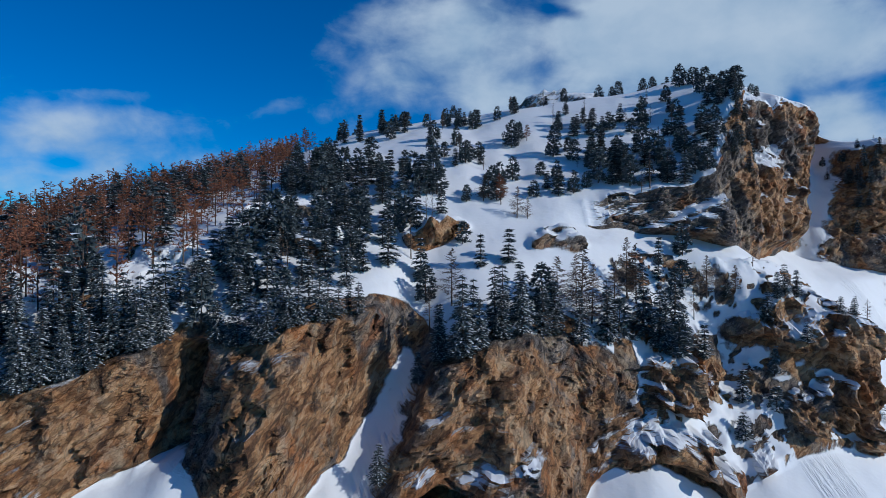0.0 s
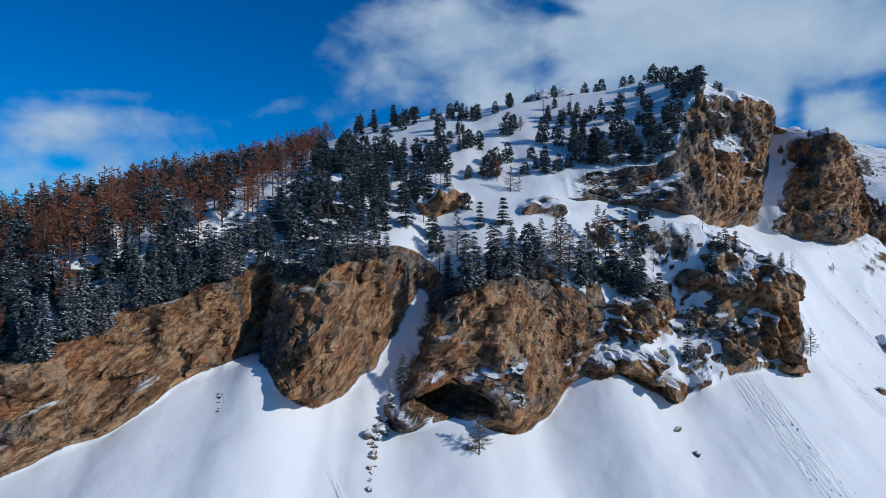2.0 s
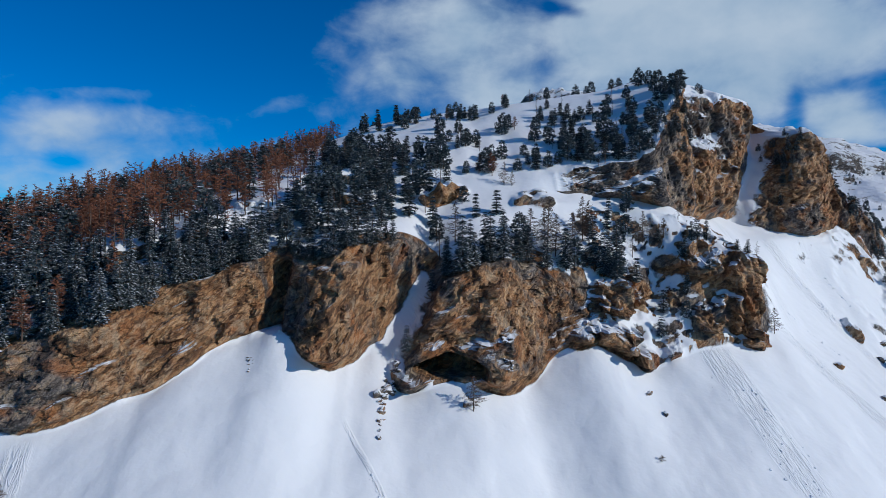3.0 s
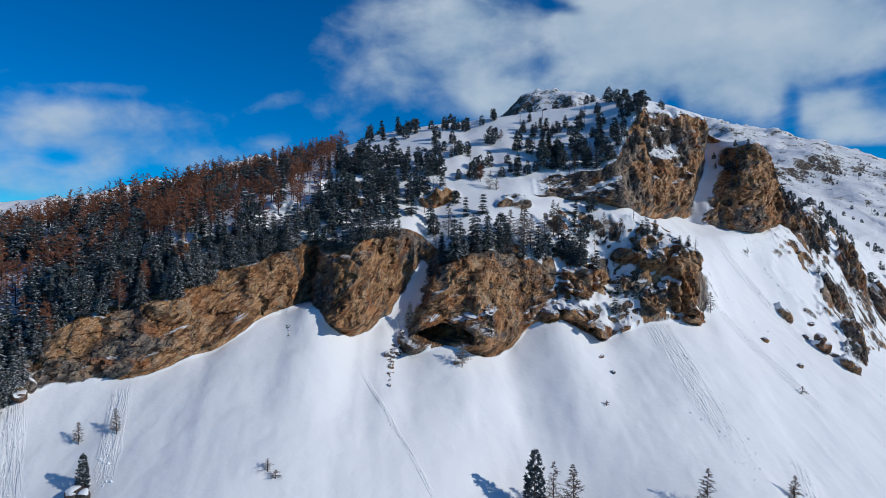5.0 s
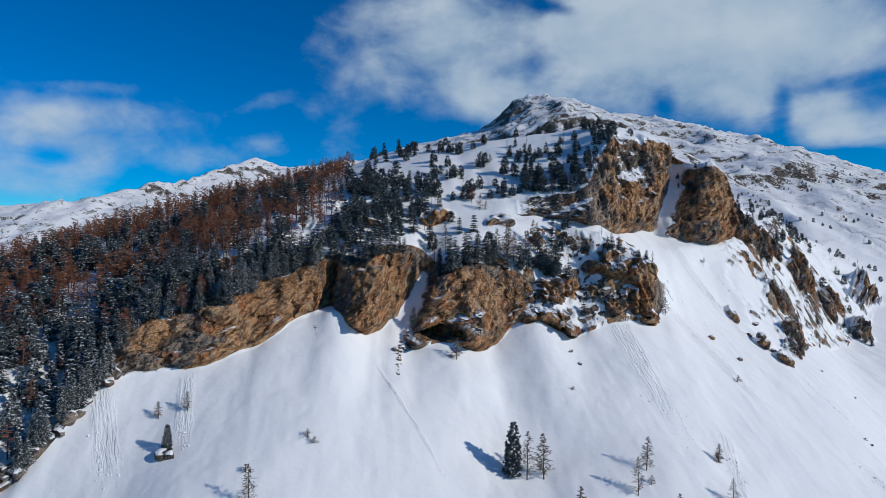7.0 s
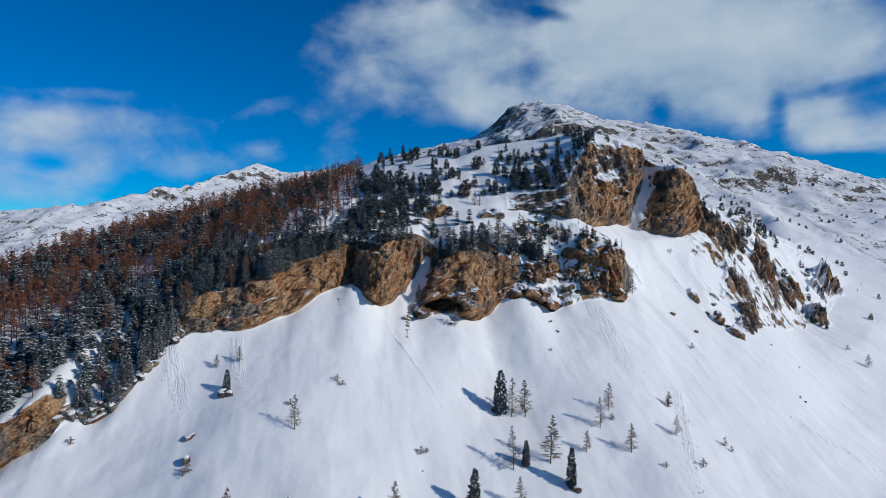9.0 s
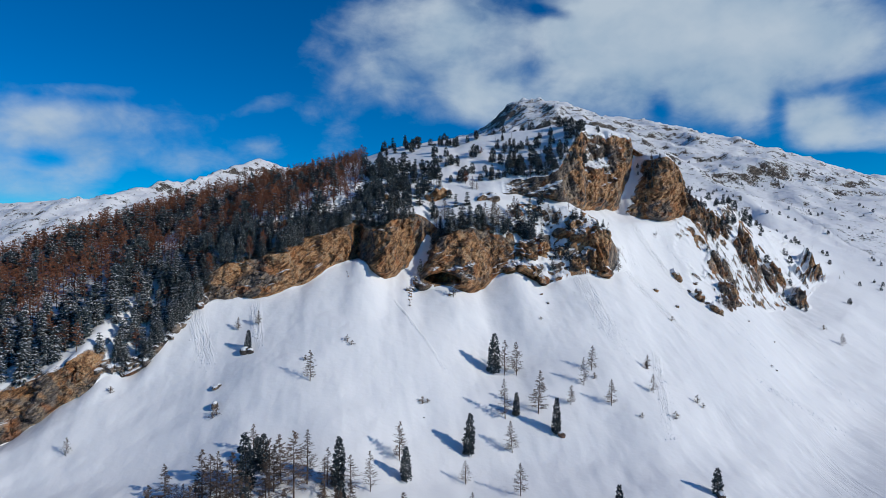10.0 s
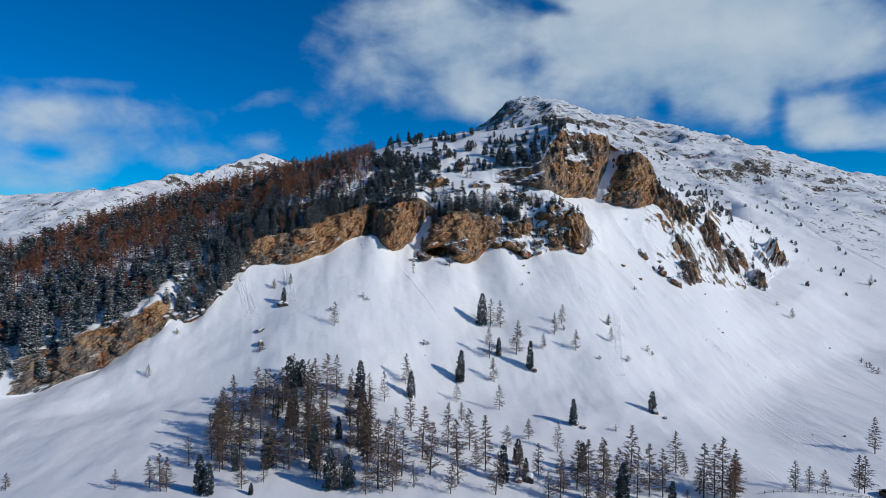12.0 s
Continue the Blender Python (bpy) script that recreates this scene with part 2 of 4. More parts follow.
def fbm(x, y, z, size, octaves=4, seed=0, gain=0.5):
    out, amp, total, f = 0.0, 1.0, 0.0, 1.0 / size
    for o in range(octaves):
        out = out + amp * value_noise(x * f + 17.3 * o, y * f + 5.1 * o, z * f + 9.7 * o, seed + o)
        total += amp
        amp *= gain
        f *= 2.03
    return out / total


def ridged(x, y, z, size, octaves=4, seed=0):
    out, amp, total, f = 0.0, 1.0, 0.0, 1.0 / size
    for o in range(octaves):
        out = out + amp * (1 - 2 * np.abs(value_noise(x * f + 3.1 * o, y * f + 7.7 * o, z * f + 1.9 * o, seed + o)))
        total += amp
        amp *= 0.5
        f *= 2.1
    return out / total


def cells(x, y, z, size, seed=0):
    """Blocks: a random value for each block, and how deep inside it a place lies."""
    x, y, z = x / size, y / size, z / size
    xi, yi, zi = (np.floor(a).astype(np.int64) for a in (x, y, z))
    best = np.full(x.shape, 9.0)
    second, value = best.copy(), np.zeros(x.shape)
    for i in (-1, 0, 1):
        for j in (-1, 0, 1):
            for k in (-1, 0, 1):
                h = ((xi + i) * 374761393 + (yi + j) * 668265263 + (zi + k) * 1442695041 + seed * 974634777) & 0xFFFFFFFF
                h = ((h ^ (h >> 13)) * 1274126177) & 0xFFFFFFFF
                h = ((h ^ (h >> 16)) * 2246822519) & 0xFFFFFFFF
                a, b, c = (h & 1023) / 1023, ((h >> 10) & 1023) / 1023, ((h >> 20) & 1023) / 1023
                d = (xi + i + a - x) ** 2 + (yi + j + b - y) ** 2 + (zi + k + c - z) ** 2
                nearer = d < best
                second = np.where(nearer, best, np.minimum(second, d))
                value = np.where(nearer, ((h >> 5) & 4095) / 4095, value)
                best = np.where(nearer, d, best)
    return value, np.sqrt(second) - np.sqrt(best)


def smooth(v, lo, hi):
    t = np.clip((v - lo) / (hi - lo), 0, 1)
    return t * t * (3 - 2 * t)


def sheet(name, X, Y, Z, keep=None, mat=None, shade=True, grids=None):
    """A mesh over a grid of places; keep picks the quads."""
    rows, cols = X.shape
    idx = np.arange(rows * cols).reshape(rows, cols)
    quads = np.stack([idx[:-1, :-1], idx[:-1, 1:], idx[1:, 1:], idx[1:, :-1]], -1)
    quads = quads[keep] if keep is not None else quads.reshape(-1, 4)
    used, inv = np.unique(quads, return_inverse=True)
    co = np.stack([X, Y, Z], -1).reshape(-1, 3)[used]
    me = bpy.data.meshes.new(name)
    me.from_pydata(co.tolist(), [], inv.reshape(-1, 4).tolist())
    me.polygons.foreach_set("use_smooth", [shade] * len(me.polygons))
    me.materials.append(mat)
    for key, grid in (grids or {}).items():
        me.attributes.new(key, "FLOAT", "POINT").data.foreach_set("value", grid.reshape(-1)[used].astype(np.float32))
    return new(name, me)


# ---- the mountain: contour lines of its form, from the valley to the ridge ----
# each line: (x, y, z) along the mountain
TOE = ((-450, -200, -44), (-250, -200, -42), (0, -200, -40), (200, -120, -42), (340, 60, -44), (600, 200, -44))
APRON = ((-450, -120, -34), (-250, -70, -28), (-150, -45, -25), (-90, -52, -24), (0, -50, -25), (100, -30, -32),
         (200, 60, -36), (340, 195, -36), (600, 340, -30))
MID = ((-450, -90, -30), (-250, -75, -28), (-200, -40, -23), (-145, -12, -19), (-85, -8, -10), (-14, -8, -16), (30, 10, -17), (104, 14, -22),
       (200, 118, -8), (270, 190, -16), (340, 235, -17), (600, 470, 10))
SLOPE = ((-450, -60, -24), (-250, -50, -24), (-200, -22, -18), (-165, 2, -7), (-130, 32, 11), (-92, 36, 15), (-56, 38, 21),
         (-14, 50, 18), (24, 70, 15), (50, 72, 16), (100, 84, 16), (150, 125, 18), (200, 158, 14), (260, 222, 5),
         (340, 275, 3), (600, 540, 45))
FOOT = ((-450, -45, -20), (-250, -40, -21), (-200, -8, -13), (-190, -2, -12.5), (-177, 7, -8.5), (-158, 23, 2.5), (-150, 27, 9), (-143, 36, 16), (-138, 35, 14), (-131, 40, 18), (-126, 50, 28), (-121, 63, 40), (-116, 70, 45),
        (-90, 78, 45.5), (-75, 88, 50), (-65, 94, 55.5), (-59, 102, 61), (-55, 106, 62.8), (-51, 103, 62.5), (-46, 99, 62.5), (-40, 99, 60), (-33, 101, 55), (-29, 107, 54.5), (-25, 114, 57),
        (-20, 116, 58), (-16, 106, 48), (-11, 105, 47), (-6, 106, 50), (0, 107, 50.5), (9, 107, 50), (16, 109, 46.5), (24, 118, 48), (33, 124, 54), (39, 123, 56), (46, 125, 58), (52, 126, 55), (58, 125, 48),
        (75, 134, 53), (90, 140, 55), (104, 144, 52))
FOOT += ((112, 152, 55), (150, 172, 46), (200, 187, 28), (240, 232, 25), (300, 288, 17), (340, 322, 18), (409, 405, 34), (600, 600, 78))
CROWN = ((-450, -30, -12), (-250, -22, -10), (-200, 2, 2), (-180, 11, 11), (-165, 21, 19), (-155, 29, 22), (-147, 36, 20), (-143, 43, 23), (-138, 43, 23), (-131, 48, 27), (-126, 58, 37), (-121, 71, 50), (-116, 77, 58), (-110, 79, 62),
         (-89, 84, 66), (-80, 89, 69.5), (-71, 101, 74.6), (-61, 106, 79.5), (-55, 111, 82.5), (-52, 113, 83), (-46, 114, 82), (-42, 113, 81), (-34, 114, 84),
         (-25, 118, 87), (-14, 126, 89), (-10, 132, 86), (-6, 142, 82), (-1, 126, 78), (4, 118, 78), (12, 127, 82), (28, 139, 82))
CROWN += ((34, 134, 74), (44, 136, 74), (51, 138, 73), (60, 146, 74), (70, 149, 71), (80, 146, 74), (91, 146, 80), (103, 149, 84),
          (108, 153, 80), (114, 165, 72), (130, 188, 74), (150, 203, 74), (170, 220, 80), (200, 226, 72), (240, 266, 68), (275, 304, 68),
          (329, 345, 50), (409, 425, 52), (600, 630, 95))
BENCH = ((-450, 0, 0), (-290, 20, 10), (-250, 30, 18), (-215, 70, 42), (-180, 80, 50), (-140, 95, 60), (-115, 105, 73), (-78, 115, 86),
         (-44, 135, 97), (-12, 150, 97), (-4, 156, 96), (6, 146, 95), (33, 157, 103), (61, 165, 100), (79, 161, 98), (100, 176, 93),
         (115, 196, 90), (130, 206, 88), (150, 216, 90), (170, 224, 88), (200, 240, 92), (240, 282, 84), (275, 322, 86),
         (329, 372, 78), (409, 455, 72), (600, 660, 105))
UPFOOT = ((-450, 50, 18), (-290, 65, 28), (-250, 95, 48), (-215, 115, 60), (-180, 130, 70), (-140, 150, 84), (-115, 160, 95),
          (-78, 165, 105), (-44, 180, 115), (0, 172, 110), (33, 168, 107), (51, 172, 106), (69, 171, 104), (79, 168, 101),
          (100, 192, 98), (125, 223, 100), (140, 226, 96), (155, 225, 93), (170, 226, 90), (185, 236, 92), (200, 248, 98),
          (240, 297, 92), (275, 342, 98), (300, 372, 108), (329, 395, 92), (409, 475, 80), (600, 680, 110))
UPCROWN = ((-450, 65, 22), (-290, 90, 34), (-250, 130, 60), (-215, 155, 76), (-180, 175, 90), (-140, 200, 103), (-115, 225, 118),
           (-78, 230, 126), (-44, 232, 134), (0, 215, 136), (26, 194, 123), (36, 175, 113.5), (44, 176, 115.5), (52, 177.5, 116.5), (60, 176, 117.5), (69, 176, 119), (79, 176, 124),
           (90, 196, 143), (100, 208, 156), (111, 222, 161), (125, 233, 161), (140, 243, 161), (150, 248, 160.5))
UPCROWN += ((156, 253, 156), (161, 250, 146), (166, 243, 143), (176, 242, 144), (186, 248, 140), (192, 252, 137), (198, 259, 128), (208, 272, 118),
            (240, 312, 102), (275, 352, 110), (300, 384, 119), (329, 404, 100), (409, 485, 85), (600, 690, 113))
RIDGE = ((-450, 75, 24), (-350, 90, 26), (-290, 110, 38), (-250, 160, 68), (-215, 188, 84), (-180, 218, 103), (-140, 248, 117), (-115, 275, 131),
         (-78, 285, 144), (-44, 286, 155), (-14, 285, 162), (0, 284, 165), (33, 268, 168), (60, 264, 171), (100, 255, 173.5), (130, 260, 170),
         (150, 266, 164), (160, 276, 152), (174, 262, 145), (197, 277, 137), (220, 318, 127), (250, 350, 124), (300, 402, 122),
         (340, 432, 112), (409, 520, 100), (600, 720, 118))

# ---- the land beyond: valley floor, high snowfields and the far crest ----
CREST = ((-4000, 1900, 150), (-2200, 1500, 140), (-1300, 1350, 165), (-1040, 1330, 178), (-889, 1338, 190), (-800, 1700, 280), (-715, 2290, 428),
         (-600, 2350, 400), (-300, 2300, 420), (180, 2100, 520), (300, 2020, 600), (375, 2000, 612), (450, 1980, 602), (560, 1900, 545),
         (700, 1700, 480), (810, 1450, 385), (1080, 1320, 262), (1230, 1300, 250), (1700, 1300, 200), (4000, 1500, 120))
BASE = ((-4000, 900), (-900, 700), (-300, 420), (0, 60), (331, 190), (600, 316), (1200, 560), (4000, 900))


def far_height(X, Y):
    c, b = np.array(CREST, float), np.array(BASE, float)
    yc, zc = np.interp(X, c[:, 0], c[:, 1]), np.interp(X, c[:, 0], c[:, 2])
    yf = np.interp(X, b[:, 0], b[:, 1])
    t = (Y - yf) / (yc - yf)
    Z = -36 + (zc + 36) * np.clip(t, 0, 1) - np.clip(Y - yc, 0, None) * 0.42
    Z -= smooth(Y, -60, -260) * 4
    high = smooth(t, 0.05, 0.5)
    Z += high * (26 * fbm(X, Y, 0 * X, 330, 3, 31) + 20 * ridged(X, Y, 0 * X, 150, 4, 32)) * smooth(t, 1.3, 0.98) * (0.35 + 0.65 * smooth(np.abs(t - 1), 0.0, 0.12))
    Z += high * (9 * ridged(X, Y, 0 * X, 70, 4, 33) + 4 * ridged(X, Y, 0 * X, 26, 3, 37)) + 2.0 * fbm(X, Y, 0 * X, 60, 3, 34)
    knob = np.hypot((X - 650) / 130, (Y - 1045) / 105) + 0.25 * fbm(X, Y, 0 * X, 60, 3, 50)
    Z += 26 * smooth(knob, 1.1, 0.0) + 8 * smooth(knob, 1.2, 0.4) * ridged(X, Y, 0 * X, 48, 4, 35)
    peak = np.hypot((X - 375) / 190, (Y - 2000) / 160)
    Z += 40 * smooth(peak, 1.0, 0.1) * ridged(X, Y, 0 * X, 110, 4, 36)
    return Z


def far_land():
    def axis(lo, hi, a, b, step, grow):
        v, x = [], lo
        while x < hi:
            v.append(x)
            x += step + max(0.0, a - x, x - b) * grow
        return np.array(v + [hi])
    xs, ys = axis(-4200, 4200, -1200, 1350, 10, 0.12), axis(-2600, 4600, 150, 2150, 10, 0.12)
    X, Y = np.meshgrid(xs, ys)
    Z = far_height(X, Y)
    # it passes under the near mountain
    ridge = np.array(RIDGE, float)
    under = smooth(X, -420, -330) * smooth(X, 596, 560) * smooth(Y, -190, -150) * smooth(Y - np.interp(X, ridge[:, 0], ridge[:, 1]), 110, 30)
    Z -= under * 40
    return X, Y, Z


LINES = (TOE, APRON, MID, SLOPE, FOOT, CROWN, BENCH, UPFOOT, UPCROWN, RIDGE)
SOFT = (30, 14, 12, 9, 1.6, 1.6, 4, 2.2, 2.0, 7)
STEPS = (12, 26, 26, 44, 84, 28, 24, 72, 40)
FOOT_STRIP, UP_STRIP = 4, 7


def columns():
    """Stations along the mountain, close together where the camera passes."""
    xs, x = [], -450.0
    while x < 600:
        xs.append(x)
        near = max(0.0, -175 - x, x - 300)
        x += 0.68 + min(near * 0.04, 5.0)
    return np.array(xs)


XS = columns()


# the lower wall leans to the right as it rises: its foot lies this far left of its crown
LEAN_FOOT = 14.0 * np.exp(-((XS + 6) / 18) ** 2) + 5.0 * np.exp(-((XS - 36) / 13) ** 2) + 3.0 * np.exp(-((XS + 46) / 9) ** 2)


def along(line, soft, at):
    """A line's depth and height at the stations, with its corners rounded."""
    a = np.array(line, float)
    fine = np.arange(-470, 620, 0.5)
    k = np.exp(-0.5 * (np.arange(-4 * soft, 4 * soft + 0.5, 0.5) / soft) ** 2)
    k /= k.sum()
    pad = len(k) // 2
    out = []
    for c in (1, 2):
        v = np.interp(fine, a[:, 0], a[:, c])
        v = np.convolve(np.pad(v, pad, mode="edge"), k, mode="valid")[: len(fine)]
        out.append(np.interp(at, fine, v))
    return out


def build_form():
    shift = [0 * XS] * 3 + [LEAN_FOOT * 0.6, LEAN_FOOT] + [0 * XS] * 6
    prof = [along(l, s, XS - d) for l, s, d in zip(LINES, SOFT, shift)]
    zero = np.zeros_like(XS)
    for i, amp, size in ((4, 1.6, 9), (5, 2.2, 8), (7, 1.6, 9), (8, 2.4, 8)):
        amp = amp * (1 + 1.6 * smooth(XS, -114, -122) + 0.5 * smooth(XS, -95, -85) * smooth(XS, 46, 40) * (i == 5))
        prof[i][0] = prof[i][0] + amp * fbm(XS, zero, zero, size, 3, 40 + i)
        prof[i][1] = prof[i][1] + 0.7 * amp * fbm(XS, zero, zero, size * 0.8, 3, 60 + i)
    back = (prof[-1][0] + 170, prof[-1][1] - 95)
    prof.append(back)
    steps = list(STEPS) + [14]
    X, Y, Z, S, T = [], [], [], [], []
    for i, n in enumerate(steps):
        (y0, z0), (y1, z1) = prof[i], prof[i + 1]
        for k in range(n + (i == len(steps) - 1)):
            t = k / n
            ty = t
            if i in (FOOT_STRIP, UP_STRIP):
                ty = t ** (0.85 if i == FOOT_STRIP else 1.15)
            X.append(XS - shift[i] * (1 - t) - shift[i + 1] * t)
            Y.append(y0 + (y1 - y0) * ty), Z.append(z0 + (z1 - z0) * t)
            S.append(i), T.append(t)
    X, Y, Z, S, T = (np.array(a) for a in (X, Y, Z, S, T))
    # how much each strip is a wall
    wall = np.zeros_like(Y)
    rim = np.zeros_like(Y)
    for i in (FOOT_STRIP, UP_STRIP):
        (y0, z0), (y1, z1) = prof[i], prof[i + 1]
        steep = (z1 - z0) / np.maximum(y1 - y0, 1.0)
        a = smooth(steep, 0.95, 1.5) * smooth(z1 - z0, 5, 11)
        m = S == i
        edge = smooth(T[m], 0, 0.08) * smooth(T[m], 1.0, 0.93)
        if i == FOOT_STRIP:      # the forest edge on the left shows little rock
            low_rock = smooth(fbm(XS, 0 * XS, 0 * XS, 9, 2, 30), -0.35, 0.0)
            left = smooth(XS, -118, -126)
            a = (left * smooth(steep, 0.6, 1.0) * smooth(z1 - z0, 3, 6) + (1 - left) * a) * np.maximum.reduce([smooth(XS, -126, -120), smooth(np.abs(XS + 174), 28, 22), low_rock * smooth(XS, -205, -195)])
            a = a * smooth(XS, 116, 110)
            a = np.maximum(a * smooth(XS, 50, 44), smooth(np.abs(XS + 47), 8, 5))
        wall[m] = a[None, :] * (0.25 + 0.75 * edge[:, None])
        rim[m] = a[None, :] * smooth(T[m], 0, 0.08)[:, None]
    # round the snow between the walls
    free = 1 - smooth(wall, 0, 0.1)
    for _ in range(26):
        for A in (Y, Z):
            mid = A.copy()
            mid[1:-1] = 0.25 * (A[:-2] + A[2:]) + 0.5 * A[1:-1]
            A += (mid - A) * free * 0.9
            wide = A.copy()
            wide[:, 1:-1] = 0.25 * (A[:, :-2] + A[:, 2:]) + 0.5 * A[:, 1:-1]
            A += (wide - A) * free * 0.95
    return X, Y, Z, S, T, wall, rim


def chute_line(X, Y, Z):
    """How near a place lies to the snow chute beside the summit cliff."""
    return np.exp(-((X - 135 - 0.53 * (Z - 96) - 2 * fbm(X, Y, Z, 9, 2, 45)) / 9.2) ** 2 * 1.2)


def shape_form(X, Y, Z, S, T, wall):
    # broad snow forms, gullies that run down the fall line, small drifts
    snow = 1 - wall
    Z += snow * (2.2 * fbm(X, Y, 0 * X, 38, 3, 1) + 3.2 * smooth(Z, 60, 10) * fbm(X + 0.4 * Y, Y * 0.6, 0 * X, 55, 2, 5) + 0.5 * fbm(X, Y, 0 * X, 9, 3, 2))
    low = smooth(Z, 75, 20) * smooth(Y, -20, 25) * snow
    Z += low * (0.28 * ridged(X + 0.3 * Y, Y * 0.25, 0 * X, 22, 3, 3) + 0.12 * fbm(X + 0.2 * Y, Y * 0.15, 0 * X, 3, 2, 4))
    # crags that break through the snow
    right = smooth(X, 165, 190) * smooth(X, 420, 395) * ((S >= 4) & (S <= 7))[:, None]
    lane = smooth(X, 42, 52) * smooth(X, 112, 106) * ((S == 4) | (S == 5))[:, None]
    band = smooth(X, -130, -110) * smooth(X, -20, -30) * (S == 6)[:, None] * 0.55
    crag = smooth(ridged(X, Y * 1.2, Z * 0.6, 21, 4, 9), 0.18, 0.7)
    lump = (0.35 * right + 0.30 * lane + band) * crag * snow
    Y -= lump * 3.0
    Z += lump * 5.5
    wall = np.maximum(wall, smooth(lump, 0.25, 0.5))
    # single crags: (x, y, half width, height)
    for x0, y0, r, h in ((275, 302, 8, 17), (263, 290, 6, 10), (199, 188, 5, 6), (206, 200, 6, 8), (215, 213, 6, 7), (409, 420, 13, 20), (394, 404, 8, 12),
                         (333, 318, 9, 10), (215, 262, 9, 12), (231, 281, 8, 13), (246, 293, 7, 9), (166, 190, 4, 5), (176, 178, 4, 5), (184, 172, 5, 5), (206, 252, 7, 11), (198, 244, 6, 9), (224, 268, 6, 9), (222, 232, 6, 6), (212, 226, 5, 5), (327, 312, 7, 7), (366, 372, 8, 9), (301, 312, 7, 8), (318, 330, 7, 8),
                         (29, 160, 6.0, 1.6), (34, 161, 4.5, 2.2), (-2, 164, 5, 3.6), (3, 167, 4, 2.2), (-6, 161, 4, 2.5)):
        d = np.hypot((X - x0) / r, (Y - y0) / (0.8 * r)) + 0.35 * fbm(X, Y, 0 * X, 5, 3, 38)
        rise = smooth(d, 1.25, 0.55)
        Z += rise * h * (0.5 + 0.5 * ridged(X, Y, 0 * X, 6, 3, 39) + 0.3 * fbm(X, Y, 0 * X, 3, 2, 57))
        Y -= rise * h * 0.25
        wall = np.maximum(wall, smooth(rise, 0.03, 0.3))
    # broken pillars and blocks between the snow lanes: (x, height, half width, half height, how far proud)
    global PILLARS
    PILLARS = np.zeros_like(X)
    fray = 0.5 * fbm(X, Y, Z * 0.6, 5, 3, 52) + 0.3 * fbm(X, Y, Z * 0.6, 2.2, 2, 53)
    lane_rows = ((S == 4) | (S == 5))[:, None]
    for x0, z0, rx, rz, deep in ((53, 70.5, 5.6, 6.0, 5.0), (51, 57.5, 6.5, 4.4, 2.4), (59.5, 49.5, 3.4, 4.2, 2.6), (40, 57, 3.4, 2.8, 1.8), (86, 83, 5.6, 8.5, 4.6),
                                 (84.5, 62.5, 5.0, 4.6, 3.4), (98.5, 72, 6.2, 13.5, 5.2), (101, 54.5, 5.2, 3.6, 3.0), (70.5, 54, 2.6, 7.5, 2.0), (64, 73, 3.8, 8.0, 2.2),
                                 (76, 81, 5.0, 2.4, 1.6), (46, 64, 3.6, 5.5, 2.2), (75, 69, 2.4, 4.0, 1.4), (91, 66, 3.0, 5.0, 2.0)):
        dx, dz = np.abs(X - x0 - 0.12 * (Z - z0)) / rx, np.abs(Z - z0) / rz
        d = (dx ** 3 + dz ** 3) ** (1 / 3) + fray
        one = smooth(d, 1.04, 0.84) * lane_rows
        flutes = 0.75 + 0.55 * ridged(X + 0.3 * Z, Y, Z * 0.3, 5, 3, 54)
        Y -= one * deep * flutes
        PILLARS = np.maximum(PILLARS, one)
    wall = np.maximum(wall, PILLARS)
    # walls: buttresses, ledges along the dipping beds, broken faces
    P = (X, Y, Z)
    chute = chute_line(X, Y, Z) * (S == UP_STRIP)[:, None]
    head = chute_line(X, Y, Z) * (S == UP_STRIP + 1)[:, None] * smooth(T, 0.75, 0.0)[:, None]
    Y += chute * (6 + 11 * T[:, None]) + head * 17
    wall = wall * (1 - smooth(chute, 0.1, 0.7))
    recess = smooth(X, 102, 108) * smooth(X, 133, 127) * smooth(T, 0.45, 0.62)[:, None] * (S == UP_STRIP)[:, None]
    Y += recess * 7.0 + 7.0 * smooth(X, 102, 108) * smooth(X, 133, 127) * (S == UP_STRIP + 1)[:, None] * smooth(T, 0.6, 0.0)[:, None]
    push = 4.4 * fbm(X, Y, Z * 0.45, 15, 3, 11) + 1.6 * ridged(X, Y, Z * 0.6, 7, 4, 12)
    # wedges: edges of the great buttresses, with a face to either side
    low_wall = (S == FOOT_STRIP)[:, None]
    for x0, lean, left, right, deep in ((-54, 0.10, 24, 2.0, 4.0), (-35, 0.36, 11, 15, 7.0), (21, 0.12, 22, 9, 4.5), (-8, 0.3, 5, 9, 3.0), (55, 0.1, 5, 8, 3.0)):
        dx = X - x0 - lean * (Z - 55)
        push = push + low_wall * deep * np.clip(1 - np.where(dx < 0, -dx / left, dx / right), 0, 1)
    for x0, lean, left, right, deep in ((118, 0.25, 14, 16, 6.0), (98, 0.05, 8, 9, 5.0), (139, 0.12, 9, 7, 5.0), (164, 0.15, 8, 28, 6.5)):
        dx = X - x0 - lean * (Z - 120)
        push = push + (S == UP_STRIP)[:, None] * deep * np.clip(1 - np.where(dx < 0, -dx / left, dx / right), 0, 1)
    bed = (Z * 0.85 - X * 0.5 + 2.5 * fbm(*P, 14, 3, 13)) / 3.4
    saw = bed - np.floor(bed)
    calm = 1 - 0.85 * smooth(X, 42, 52) * (S <= 5)[:, None]
    push += calm * 0.8 * (smooth(saw, 0.0, 0.75) - smooth(saw, 0.8, 1.0)) * (0.5 + 0.8 * fbm(*P, 10, 2, 14))
    bed2 = (Z * 0.85 - X * 0.45 + 1.2 * fbm(*P, 6, 2, 23)) / 1.1
